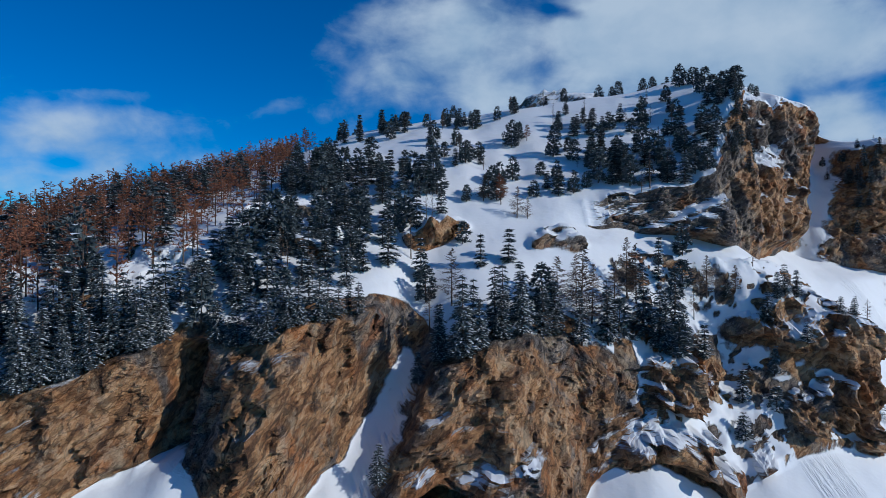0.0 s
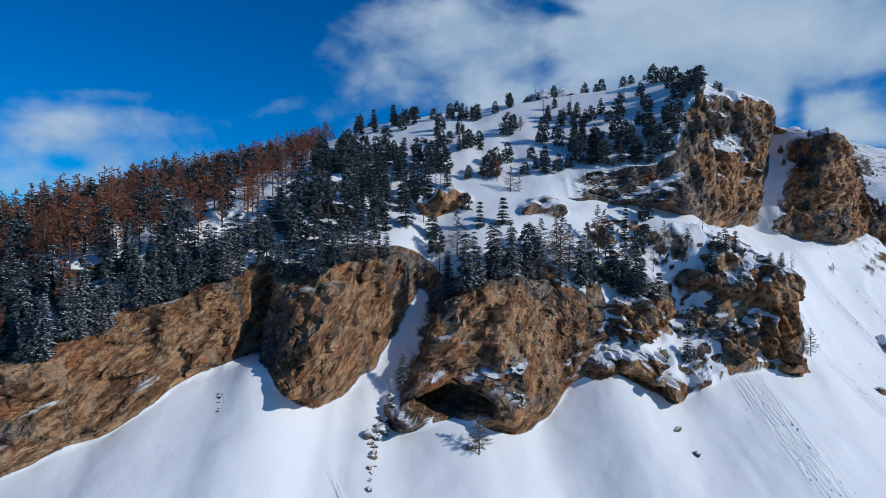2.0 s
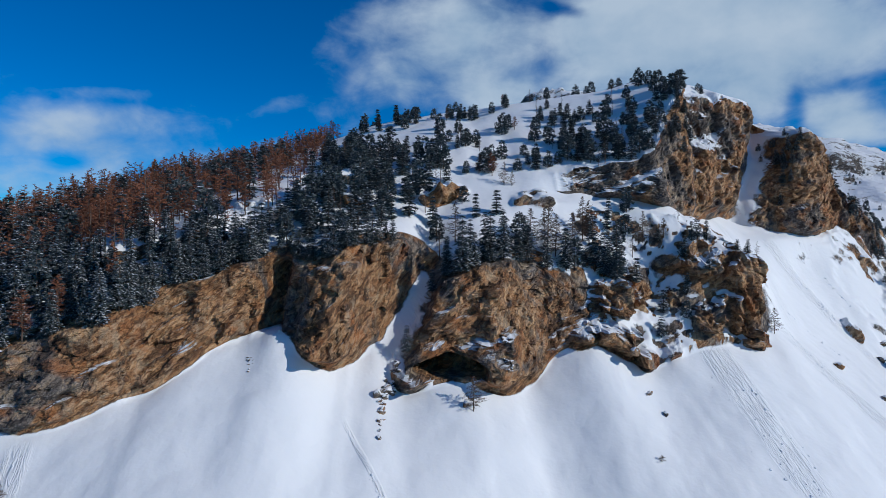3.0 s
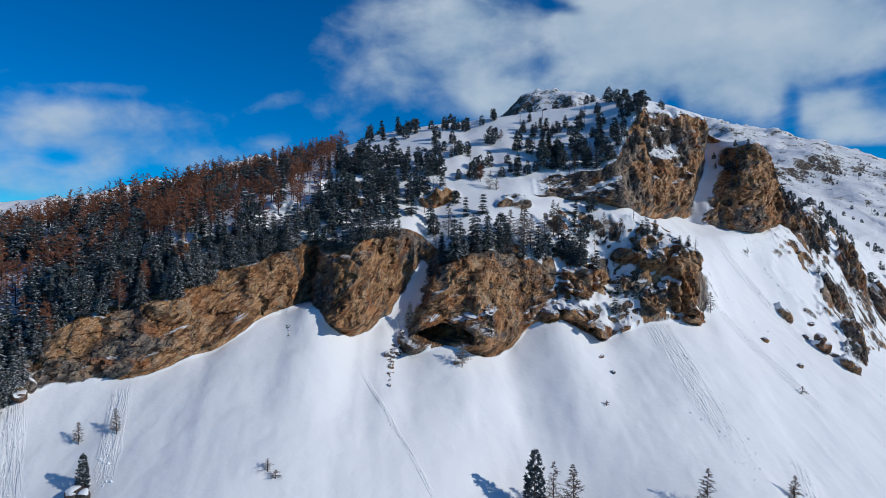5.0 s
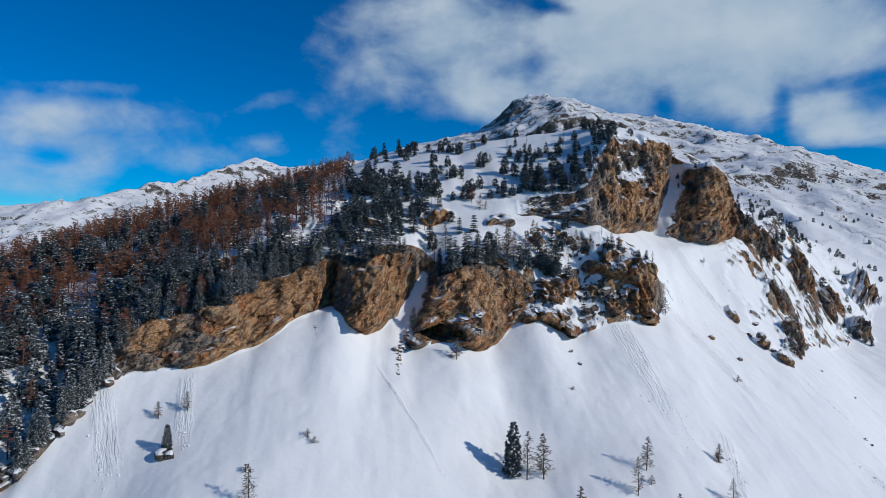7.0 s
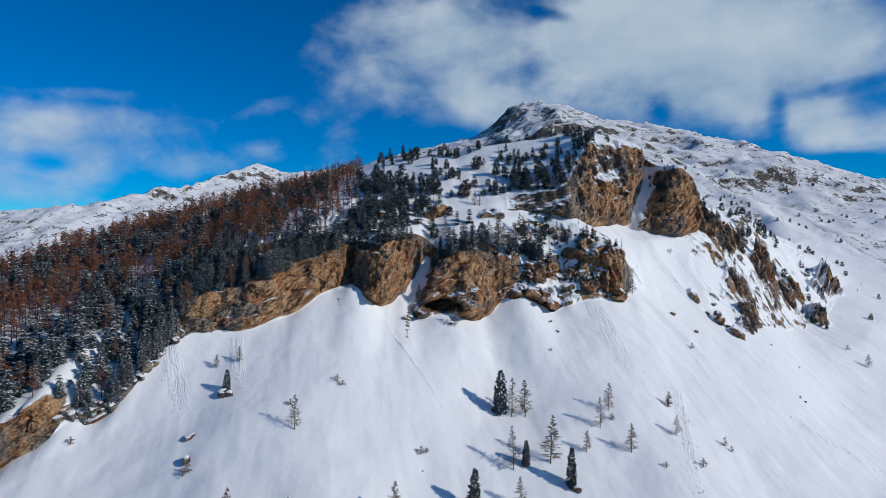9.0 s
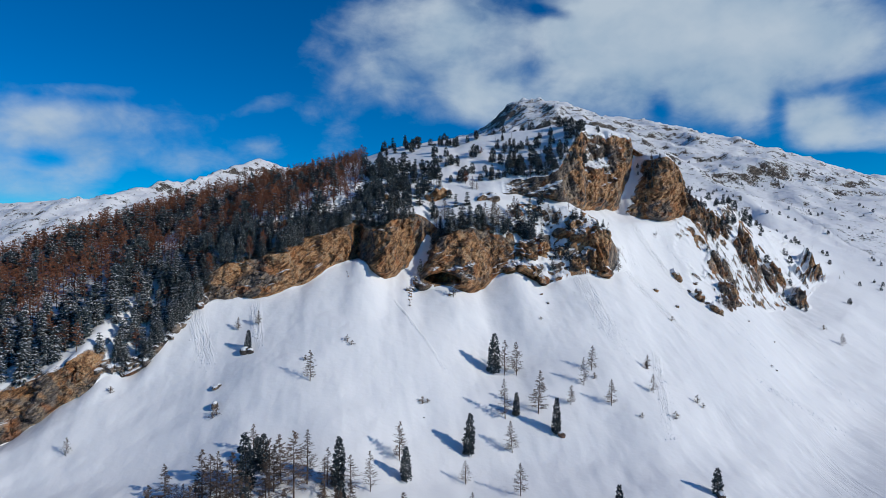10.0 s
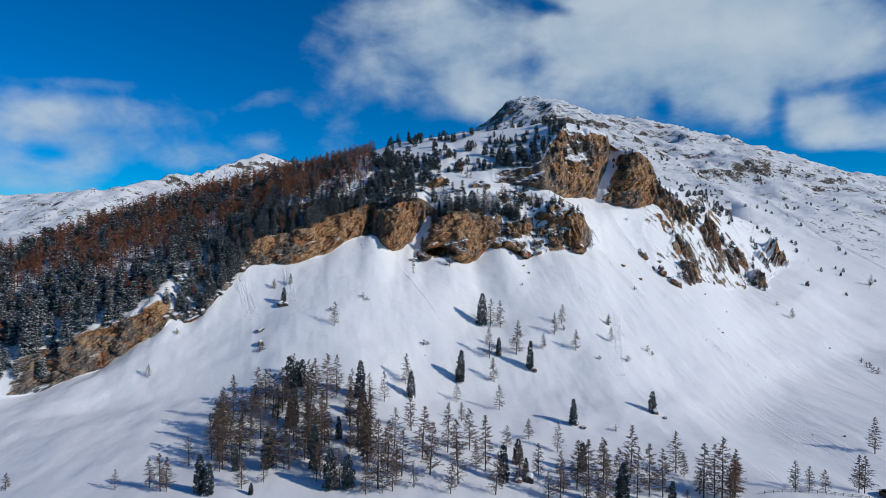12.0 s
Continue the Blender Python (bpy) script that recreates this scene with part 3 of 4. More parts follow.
    push += 0.08 * calm * (bed2 - np.floor(bed2)) + 0.5 * fbm(*P, 2.6, 3, 15, 0.6) + 0.9 * (1 - calm) * ridged(X + 0.5 * Z, Y, Z * 0.5, 3.2, 3, 55)
    # blocks, longer along the beds than across them
    at = np.nonzero(wall > 0.02)
    bx, by, bz = X[at], Y[at], Z[at]
    wob = 1.2 * fbm(bx, by, bz, 5, 2, 24)
    u, w = bx * 0.86 + bz * 0.5 + wob, (bz * 0.86 - bx * 0.5) * 1.7 + wob
    v1, d1 = cells(u, by, w, 7.5, 25)
    v2, d2 = cells(u, by, w, 2.6, 26)
    v3, d3 = cells(u, by * 1.2, w, 1.2, 27)
    kc = calm[at]
    push[at] += (0.8 + 1.4 * kc) * (v1 - 0.5) + kc * 0.8 * (v2 - 0.5) + kc * 0.28 * (v3 - 0.5) - 0.5 * smooth(d1, 0.10, 0.0) - 0.3 * smooth(d2, 0.10, 0.0)
    push[at] += kc * 2.2 * ridged(u, by, w * 0.7, 12, 2, 56)
    side = 1.3 * fbm(X, Y, Z, 6, 3, 16)
    # ledges that hold snow: (from x, to x, height, depth)
    for xa, xb, zl, deep, rise in ((5, 21, 59, 3.0, 0.15), (-13, -3, 57, 2.0, 0.15), (-41, -23, 78, 5.0, 0.22), (9, 17, 73, 1.8, 0.15), (-88, -70, 56, 1.6, 0.3), (-30, -20, 70, 1.2, 0.15),
                                   (22, 31, 66, 1.8, 0.15), (-66, -58, 64, 1.0, 0.4), (18, 27, 74, 1.4, -0.4)):
        zone = smooth(X, xa, xa + 3) * smooth(X, xb, xb - 3) * low_wall
        push = push + zone * deep * smooth(Z - rise * (X - xa) + 1.5 * fbm(X, Y, Z, 5, 2, 46), zl + 0.9, zl - 0.4)
    for xa, xb, zl, deep, rise in ((52, 84, 103.5, 4.0, 0.42), (114, 137, 113, 3.6, 0.5), (120, 140, 124, 2.4, 0.45), (108, 128, 128, 1.8, 0.3), (104, 118, 139, 2.0, 0.1), (158, 180, 104, 2.0, 0.3)):
        zone = smooth(X, xa, xa + 4) * smooth(X, xb, xb - 4) * (S == UP_STRIP)[:, None]
        push = push + zone * deep * smooth(Z - rise * (X - xa) + 1.8 * fbm(X, Y, Z, 6, 2, 47), zl + 1.0, zl - 0.5)
    # clefts: steep gullies cut into the lower wall, and the chute beside the upper tower
    for x0, lean, z0, wide, deep, strip in ((-48, 0.02, 60, 2.6, 9, FOOT_STRIP), (44, 0.05, 60, 2.0, 2.5, FOOT_STRIP),
                                            (-31, 0.35, 60, 1.2, 2.5, FOOT_STRIP)):
        off = np.abs(X - x0 - lean * (Z - z0)) / wide
        push -= deep * np.exp(-off ** 2) * (S == strip)[:, None]
    # the cave at the foot of the middle buttress
    cx, cz = (X - 0.5) / 11.5, (Z - 52.2 - 0.8 * np.cos((X - 0.5) / 5)) / 3.2
    inside = smooth(np.sqrt(cx ** 2 + cz ** 2) + 0.12 * fbm(X, Y, Z, 4, 2, 18), 1.0, 0.78) * (S == FOOT_STRIP)[:, None]
    brow = np.exp(-((np.sqrt(cx ** 2 + cz ** 2) - 1.25) / 0.3) ** 2) * (Z > 47) * (S == FOOT_STRIP)[:, None]
    wall = np.maximum(wall, inside)
    Y -= wall * (push + 2.2 * brow)
    Y += inside * 13
    global CAVE
    CAVE = smooth(np.abs(X - 0.5), 12.5, 9) * (Y > 104.5) * ((S == FOOT_STRIP)[:, None] & (T[:, None] < 0.35)) * smooth(Z, 58, 56)
    X += wall * side
    # the near slope runs out into the land beyond
    out = smooth(X, 400, 520)
    Z += (far_height(X, Y) + 0.4 - Z) * out
    Z -= smooth(X, -350, -450) * 40
    return wall


MX, MY, MZ, MS, MT, WALL, RIM = build_form()
BX, BZ = MX.copy(), MZ.copy()
WALL = shape_form(MX, MY, MZ, MS, MT, WALL)
# bare turf and broken rock along the edge above the lower wall
edge = ((MS == 5) & (MT < 0.5))[:, None] * smooth(MX, -215, -200) * smooth(MX, 47, 42)
WALL = np.maximum(WALL, edge * smooth(fbm(MX, MY, MZ, 5, 3, 29) + 0.45 - 3.2 * MT[:, None], 0.1, 0.3))

# how hard the rock sheds snow: sheer lower walls most, the broken crags least
BARE = np.maximum(WALL, RIM * (MS == FOOT_STRIP)[:, None])
for _ in range(2):
    BARE[1:-1, 1:-1] = 0.25 * (BARE[:-2, 1:-1] + BARE[2:, 1:-1] + BARE[1:-1, :-2] + BARE[1:-1, 2:])
low_side = (MS <= 5)[:, None]
BARE *= np.where(low_side, np.where(BX < -118, 0.5, np.where(BX < 44, 0.61, np.where(BX < 116, 0.14 + 0.26 * PILLARS, 0.24))), np.where(BX < 150, 0.35, np.where(BX < 212, 0.48, 0.28)))
BARE *= 0.85 + 0.5 * fbm(MX, MY, MZ, 12, 3, 44)
# the lie of the ground, over a few metres
soft = [MX.copy(), MY.copy(), MZ.copy()]
for A in soft:
    for _ in range(7):
        A[1:-1, 1:-1] = 0.2 * (A[1:-1, 1:-1] + A[:-2, 1:-1] + A[2:, 1:-1] + A[1:-1, :-2] + A[1:-1, 2:])
du = [np.gradient(A, axis=1) for A in soft]
dv = [np.gradient(A, axis=0) for A in soft]
nx, ny, nz = du[1] * dv[2] - du[2] * dv[1], du[2] * dv[0] - du[0] * dv[2], du[0] * dv[1] - du[1] * dv[0]
BARE *= 1 - 0.85 * smooth(BX, 101, 107) * smooth(BX, 134, 128) * (MS == UP_STRIP)[:, None] * smooth(MT, 0.45, 0.6)[:, None]
LIE = nz / np.maximum(np.sqrt(nx ** 2 + ny ** 2 + nz ** 2), 1e-9)
BARE = np.maximum(BARE, 1.3 * CAVE)
# turf and bare stones along the brink of the lower walls
brink = (smooth(MT, 0.80, 0.95)[:, None] * (MS == 4)[:, None] + smooth(MT, 0.30, 0.14)[:, None] * (MS == 5)[:, None]) * smooth(BX, -118, -112) * smooth(BX, 46, 42)
BARE = np.maximum(BARE, brink * 0.75 * smooth(fbm(MX, MY, MZ, 6, 3, 48), -0.42, -0.1))
ribs = smooth(BX, 186, 200) * smooth(BX, 330, 310) * ((MS >= 4) & (MS <= 7))[:, None]
BARE = np.maximum(BARE, ribs * 0.5 * smooth(fbm(MX, MY, MZ * 0.5, 7, 4, 58), 0.1, 0.35))
# specks of rock in the snow between the crags
lanes = smooth(BX, 40, 48) * smooth(BX, 112, 106) * ((MS == 4) | (MS == 5))[:, None]
BARE = np.maximum(BARE, lanes * 0.6 * smooth(fbm(MX, MY, MZ, 3.2, 4, 49), 0.0, 0.3))
# grey put into the rock: beds of the crags and the ribs right of the summit
up = (MS >= 6)[:, None]
# shade painted grey: the low band under the summit, the buttress's left face
GREY = np.maximum.reduce([up * smooth(BX, 30, 40) * smooth(BX, 98, 88), 0.5 * smooth(BX, 196, 210), ~up * smooth(BX, 44, 52) * 0.35, smooth(np.abs(BX + 128), 20, 12) * 0.8, smooth(BX, -146, -154) * 0.45,
                          up * smooth(np.abs(BX - 118), 14, 9) * smooth(BZ, 122, 132), ~up * smooth(np.abs(BX + 43), 7, 4) * 0.9])
# the beds of tan and orange rock, with sunlit faces painted warmer
GREY -= np.maximum.reduce([up * smooth(np.abs(BX - 178), 30, 20) * 0.45, up * smooth(np.abs(BX - 104), 14, 8) * smooth(BZ, 136, 126) * 0.5, ~up * smooth(np.abs(BX + 67), 23, 14) * 0.5,
                           ~up * smooth(np.abs(BX + 26), 9, 5) * 0.5, ~up * smooth(np.abs(BX - 99), 9, 6) * 0.6, ~up * smooth(np.abs(BX - 53), 6, 4) * 0.5])
GRIDS = {"bare": BARE, "lie": LIE, "grey": GREY}

# which quads are rock, and whose
quad_wall = 0.25 * (WALL[:-1, :-1] + WALL[1:, :-1] + WALL[:-1, 1:] + WALL[1:, 1:])
quad_x = np.broadcast_to(0.5 * (XS[:-1] + XS[1:]), quad_wall.shape)
quad_low = (MS <= 5)[:-1, None] & np.ones_like(quad_wall, bool)
# great blocks along the beds, each a face of its own
block, _ = cells(BX * 0.86 + BZ * 0.5, 0 * BX, (BZ * 0.86 - BX * 0.5), 15.0, 28)
quad_block = np.floor(block[:-1, :-1] * 4095).astype(int)
CLIFFS = (
    ("rock_outcrop", -210, -131, True, "low brown limestone outcrop under dark forest", "outcrop"),
    ("cliff", -131, -48.5, True, "tan layered limestone cliff rising from a snow slope", "cliff"),
    ("cliff", -48.5, -11.5, True, "grey and rust limestone buttress beside a snow gully", "cliff"),
    ("cliff", -11.5, 43, True, "orange limestone buttress with a dark cave at its foot", "cliff"),
    ("crag", 43, 113, True, "broken snowy limestone crags with small pines", "crag"),
    ("cliff", 40, 146, False, "orange and grey summit cliff crowned with snow and pines", "cliff"),
    ("rock_tower", 146, 212, False, "orange limestone tower topped with dark pines", "rock tower"),
    ("crag", 212, 430, False, "dark snowy crags stepping down a ridge", "crag"),
    ("crag", 113, 430, True, "low broken rock rib dusted with snow", "crag"),
)


def faces_of(blocks, least=14):
    """Connected patches of one block each; the smallest stay with the slope."""
    left = {(int(i), int(j)): int(blocks[i, j]) for i, j in np.argwhere(blocks >= 0)}
    found = []
    while left:
        start, b = left.popitem()
        face, todo = [start], [start]
        while todo:
            i, j = todo.pop()
            for k in ((i + 1, j), (i - 1, j), (i, j + 1), (i, j - 1)):
                if left.get(k) == b:
                    del left[k]
                    face.append(k), todo.append(k)
        if len(face) >= least:
            found.append(face)
    return sorted(found)


taken = np.zeros_like(quad_wall, bool)
for name, x0, x1, low, label, category in CLIFFS:
    pick = (quad_wall > 0.3) & (quad_x >= x0) & (quad_x < x1) & (quad_low == low) & ~taken
    whole = tagged(new(name), label, category)
    for face in faces_of(np.where(pick, quad_block, -1)):
        mask = np.zeros_like(pick)
        mask[tuple(np.array(face).T)] = True
        taken |= mask
        sheet("rock_face", MX, MY, MZ, mask, SNOWFIELD, False, GRIDS).parent = whole
tagged(sheet("ground", MX, MY, MZ, ~taken, SNOWFIELD, True, GRIDS), "steep snow-covered mountainside with drifts and slide tracks", "snow slope", kind="structure")

FX, FY, FZ = far_land()
tagged(sheet("backdrop", FX, FY, FZ, None, HIGHLAND), "high snowy mountains and valley floor under broken cloud", "mountains", kind="structure")


# ---- trees ----
class Bits:
    """Triangles being gathered for one part."""

    def __init__(self):
        self.v, self.f = [], []

    def tri(self, a, b, c):
        i = len(self.v)
        self.v += [tuple(a), tuple(b), tuple(c)]
        self.f.append((i, i + 1, i + 2))

    def rod(self, a, b, ra, rb, sides=5):
        """A tapered stem from a to b."""
        a, b = Vector(a), Vector(b)
        u = (b - a).orthogonal().normalized()
        w = (b - a).normalized().cross(u)
        i = len(self.v)
        for p, r in ((a, ra), (b, rb)):
            for k in range(sides):
                g = 2 * math.pi * k / sides
                self.v.append(tuple(p + r * (math.cos(g) * u + math.sin(g) * w)))
        for k in range(sides):
            j = (k + 1) % sides
            self.f += [(i + k, i + j, i + sides + j), (i + k, i + sides + j, i + sides + k)]


def spruce(seed, tall=12.0, wide=2.6, tiers=17, snow=0.5, bare=0.08, spray=0.8):
    """Parts of a snow-dusted conifer: a straight trunk, tiers of drooping boughs set with needle sprays, snow lying on the boughs."""
    rng = random.Random(seed)
    trunk, crown, load = Bits(), Bits(), Bits()
    bend = Vector((rng.uniform(-0.25, 0.25), rng.uniform(-0.25, 0.25), 0))
    trunk.rod((0, 0, -0.8), Vector((0, 0, tall * 0.5)) + bend * 0.5, 0.24, 0.14)
    trunk.rod(Vector((0, 0, tall * 0.5)) + bend * 0.5, Vector((0, 0, tall)) + bend, 0.14, 0.02)
    for k in range(tiers):
        u = (k + rng.uniform(-0.5, 0.5)) / tiers
        reach = wide * (1 - u) ** 0.75 * min(1.0, 0.6 + u * 3.0) + 0.12
        root = Vector((0, 0, (bare + (1 - bare) * max(u, 0)) * tall)) + bend * u
        boughs = max(4, round(8 * (1 - u) + 2))
        start = rng.random() * 6.283
        for b in range(boughs):
            if rng.random() < 0.13:
                continue
            g = start + 6.283 * b / boughs + rng.uniform(-0.25, 0.25)
            out = Vector((math.cos(g), math.sin(g), 0))
            side = Vector((-out.y, out.x, 0))
            r = reach * rng.uniform(0.6, 1.2)
            root = root + Vector((0, 0, rng.uniform(-0.12, 0.12)))
            steps = max(2, round(r / 0.62 / spray))
            for q in range(steps):
                f = (q + 0.6) / steps
                p = root + out * r * f + Vector((0, 0, 0.10 * r * f - 0.42 * r * f * f))
                size = spray * rng.uniform(0.75, 1.2) * (1.12 - 0.35 * f)
                for way in (-1, -0.35, 0.35, 1):
                    d = (out * rng.uniform(0.6, 1.0) + side * way * rng.uniform(0.6, 1.1) + Vector((0, 0, rng.uniform(-0.55, 0.12)))).normalized()
                    off = d.cross(Vector((rng.gauss(0, 0.5), rng.gauss(0, 0.5), 1))).normalized() * size * 0.25
                    crown.tri(p - off, p + off, p + d * size * rng.uniform(0.8, 1.2))
                if rng.random() < snow:
                    c = p + Vector((0, 0, 0.12 * size)) + out * size * 0.3
                    a, w = size * rng.uniform(0.3, 0.6), size * rng.uniform(0.2, 0.4)
                    ends = (c - out * a, c + side * w + Vector((0, 0, 0.05)), c + out * a * 1.2 - Vector((0, 0, 0.3 * a)), c - side * w)
                    load.tri(ends[0], ends[1], ends[2])
                    load.tri(ends[0], ends[2], ends[3])
    return {"trunk": (trunk, BARK), "crown": (crown, NEEDLE), "snow": (load, TUFT)}


def pine(seed, tall=12.0, wide=2.6, clumps=230, snow=0.4, bare=0.08, spray=0.8, gaps=True):
    """Parts of a snow-dusted conifer: a bent trunk, a lumpy crown of needle tufts on its boughs, and snow on some of them."""
    rng = random.Random(seed)
    trunk, crown, load = Bits(), Bits(), Bits()
    bend = Vector((rng.uniform(-0.3, 0.3), rng.uniform(-0.3, 0.3), 0))
    joints = [Vector((0, 0, -0.8)), Vector((0, 0, tall * 0.35)) + bend * 0.5, Vector((0, 0, tall * 0.7)) + bend, Vector((0, 0, tall * 0.98)) + bend * 0.8]
    for k in range(3):
        trunk.rod(joints[k], joints[k + 1], 0.26 * (1 - k / 3.1), 0.26 * (1 - (k + 1) / 3.1))

    def reach(u):
        return wide * math.sqrt(max(0.03, 1 - ((u - 0.33) / 0.68) ** 2)) * (1 - 0.4 * u * u)

    while clumps:
        u, g = rng.random(), rng.random() * 6.283
        r = reach(u)
        if rng.random() > r / wide * 0.85 + 0.15:
            continue
        lump = noise.noise(Vector((math.cos(g) * 1.3, math.sin(g) * 1.3, u * 5.5 + seed * 3.7)))
        if gaps and lump < -0.3 and rng.random() < 0.75:      # gaps between the boughs
            continue
        clumps -= 1
        r *= 0.90 + (0.5 if gaps else 0.25) * lump
        out = Vector((math.cos(g), math.sin(g), 0))
        rho = math.sqrt(rng.uniform(0.12, 1.0))
        lift = 0.16 * r * rho
        p = Vector((0, 0, (bare + (1 - bare) * u) * tall + lift)) + bend * min(u / 0.6, 1) + out * r * rho
        size = spray * rng.uniform(0.7, 1.3) * (0.75 + 0.25 * (1 - u))
        for q in range(8):
            d = out * 0.8 + Vector((rng.gauss(0, 0.6), rng.gauss(0, 0.6), rng.gauss(0.22, 0.42)))
            d.normalize()
            off = d.cross(Vector((rng.gauss(0, 1), rng.gauss(0, 1), rng.gauss(0, 1)))).normalized() * size * 0.24
            crown.tri(p - off, p + off, p + d * size * rng.uniform(0.7, 1.2))
        if rho > 0.5 and rng.random() < snow:
            c = p + out * size * 0.3 + Vector((0, 0, size * 0.36))
            turn = rng.random() * 6.283
            rim = [c + Vector((math.cos(turn + k * 1.57), math.sin(turn + k * 1.57), rng.uniform(-0.35, 0.15))) * size * rng.uniform(0.28, 0.56) for k in range(4)]
            load.tri(rim[0], rim[1], rim[2])
            load.tri(rim[0], rim[2], rim[3])
    return {"trunk": (trunk, BARK), "crown": (crown, NEEDLE), "snow": (load, TUFT)}


def larch(seed, tall=16.0, wide=2.6, branches=60, russet=False, bare=0.22, twigs=20, thick=1.0):
    """Parts of a leafless larch: a straight trunk, thin level boughs and hanging twigs."""
    rng = random.Random(seed)
    trunk, crown = Bits(), Bits()
    lean = Vector((rng.uniform(-0.3, 0.3), rng.uniform(-0.3, 0.3), 0))
    trunk.rod((0, 0, -0.8), Vector((0, 0, tall * 0.5)) + lean * 0.4, 0.24, 0.15)
    trunk.rod(Vector((0, 0, tall * 0.5)) + lean * 0.4, Vector((0, 0, tall)) + lean, 0.15, 0.02)
    for k in range(branches):
        t = bare + (1 - bare) * (k + rng.random()) / branches
        g = rng.random() * 6.283
        shape = (1 - t) ** 0.85 * min(1.0, 0.5 + (t - bare) * 3) * 1.15
        if russet:
            shape = (1 - t) ** 0.6 * min(1.0, 0.45 + (t - bare) * 2.5) * 1.05 + 0.06
        r = wide * shape * rng.uniform(0.55, 1.15)
        root = Vector((0, 0, t * tall)) + lean * t
        d = Vector((math.cos(g), math.sin(g), rng.uniform(-0.15, 0.35)))
        end = root + d * r
        crown.rod(root, end, 0.035, 0.012, 3)
        for s in range(twigs):
            p = root + d * r * rng.uniform(0.2, 1.0)
            q = d * rng.uniform(0.2, 0.6) + Vector((rng.uniform(-0.7, 0.7), rng.uniform(-0.7, 0.7), rng.uniform(-0.55, 0.4) if not russet else rng.uniform(-0.2, 0.8)))
            q *= (0.55 + 0.25 * r) * rng.uniform(0.6, 1.2)
            off = q.orthogonal().normalized() * (0.042 if not russet else 0.07) * thick
            crown.tri(p - off, p + off, p + q)
    return {"trunk": (trunk, BARK), "crown": (crown, RUSSET if russet else TWIG)}


def tri_mesh(name, verts, tris, mats, which=None):
    me = bpy.data.meshes.new(name)
    verts, tris = np.asarray(verts, np.float32), np.asarray(tris, np.int32)
    me.vertices.add(len(verts))
    me.vertices.foreach_set("co", verts.ravel())
    me.loops.add(tris.size)
    me.loops.foreach_set("vertex_index", tris.ravel())
    me.polygons.add(len(tris))
    me.polygons.foreach_set("loop_start", np.arange(0, tris.size, 3, dtype=np.int32))
    for m in mats:
        me.materials.append(m)
    if which is not None:
        me.polygons.foreach_set("material_index", np.asarray(which, np.int32))
    me.update(calc_edges=True)
    return me


def tree_thing(name, parts, label, category, group):
    """The first of its kind: an Empty at its foot with its parts."""
    base = tagged(new(name), label, category, group)
    made = {}
    for part_name, (bits, mat) in parts.items():
        ob = new(part_name, tri_mesh(part_name, bits.v, bits.f, [mat]))
        if part_name != "trunk":
            tagged(ob, kind="stuff")
        ob.parent = made["crown"] if part_name == "snow" else base
        made[part_name] = ob
    return base


# the ground under any place
GRID = np.stack([MX, MY, MZ], -1).reshape(-1, 3)
rows_n, cols_n = MX.shape
index = np.arange(rows_n * cols_n).reshape(rows_n, cols_n)
QUADS = np.stack([index[:-1, :-1], index[:-1, 1:], index[1:, 1:], index[1:, :-1]], -1).reshape(-1, 4)
LAND = BVHTree.FromPolygons(GRID.tolist(), QUADS.tolist())
index = np.arange(FX.size).reshape(FX.shape)
QUADS = np.stack([index[:-1, :-1], index[:-1, 1:], index[1:, 1:], index[1:, :-1]], -1).reshape(-1, 4)
FAR = BVHTree.FromPolygons(np.stack([FX, FY, FZ], -1).reshape(-1, 3).tolist(), QUADS.tolist())


def ground(x, y):
    tops = [h[0].z for h in (LAND.ray_cast(Vector((x, y, 900)), Vector((0, 0, -1))), FAR.ray_cast(Vector((x, y, 900)), Vector((0, 0, -1)))) if h[0]]
    return max(tops) if tops else -36.0


def line_at(line, x):
    a = LINE_ARRAYS[line]
    return float(np.interp(x, a[:, 0], a[:, 1]))


LINE_ARRAYS = {k: np.array(v, float) for k, v in (("foot", FOOT), ("crown", CROWN), ("bench", BENCH), ("upfoot", UPFOOT), ("upcrown", UPCROWN), ("ridge", RIDGE))}

KINDS = {
    "spruce": [spruce(s, 12.0, w, n, sn) for s, w, n, sn in ((1, 2.7, 23, 0.5), (2, 2.3, 24, 0.62), (3, 3.0, 22, 0.42), (4, 2.5, 25, 0.55))],
    "stone_pine": [pine(s, 12.0, w, 300, sn, 0.03, 0.95) for s, w, sn in ((11, 3.0, 0.7), (12, 3.5, 0.85), (13, 2.7, 0.55))],
    "column_pine": [pine(s, 12.0, w, 460, 0.08, 0.0, 0.72, gaps=False) for s, w in ((15, 1.8), (16, 2.2))],
    "larch": [larch(s, 16.0, w, n, bare=0.12, twigs=24, thick=1.35) for s, w, n in ((21, 4.8, 92), (22, 4.2, 98), (23, 5.2, 88))],
    "shrub": [larch(s, 4.0, w, 34, bare=0.02, twigs=16, thick=1.0) for s, w in ((41, 2.4), (42, 3.0))],
    "russet_larch": [larch(s, 14.0, w, n, True) for s, w, n in ((31, 3.4, 86), (32, 3.8, 92), (33, 3.0, 80))],
}
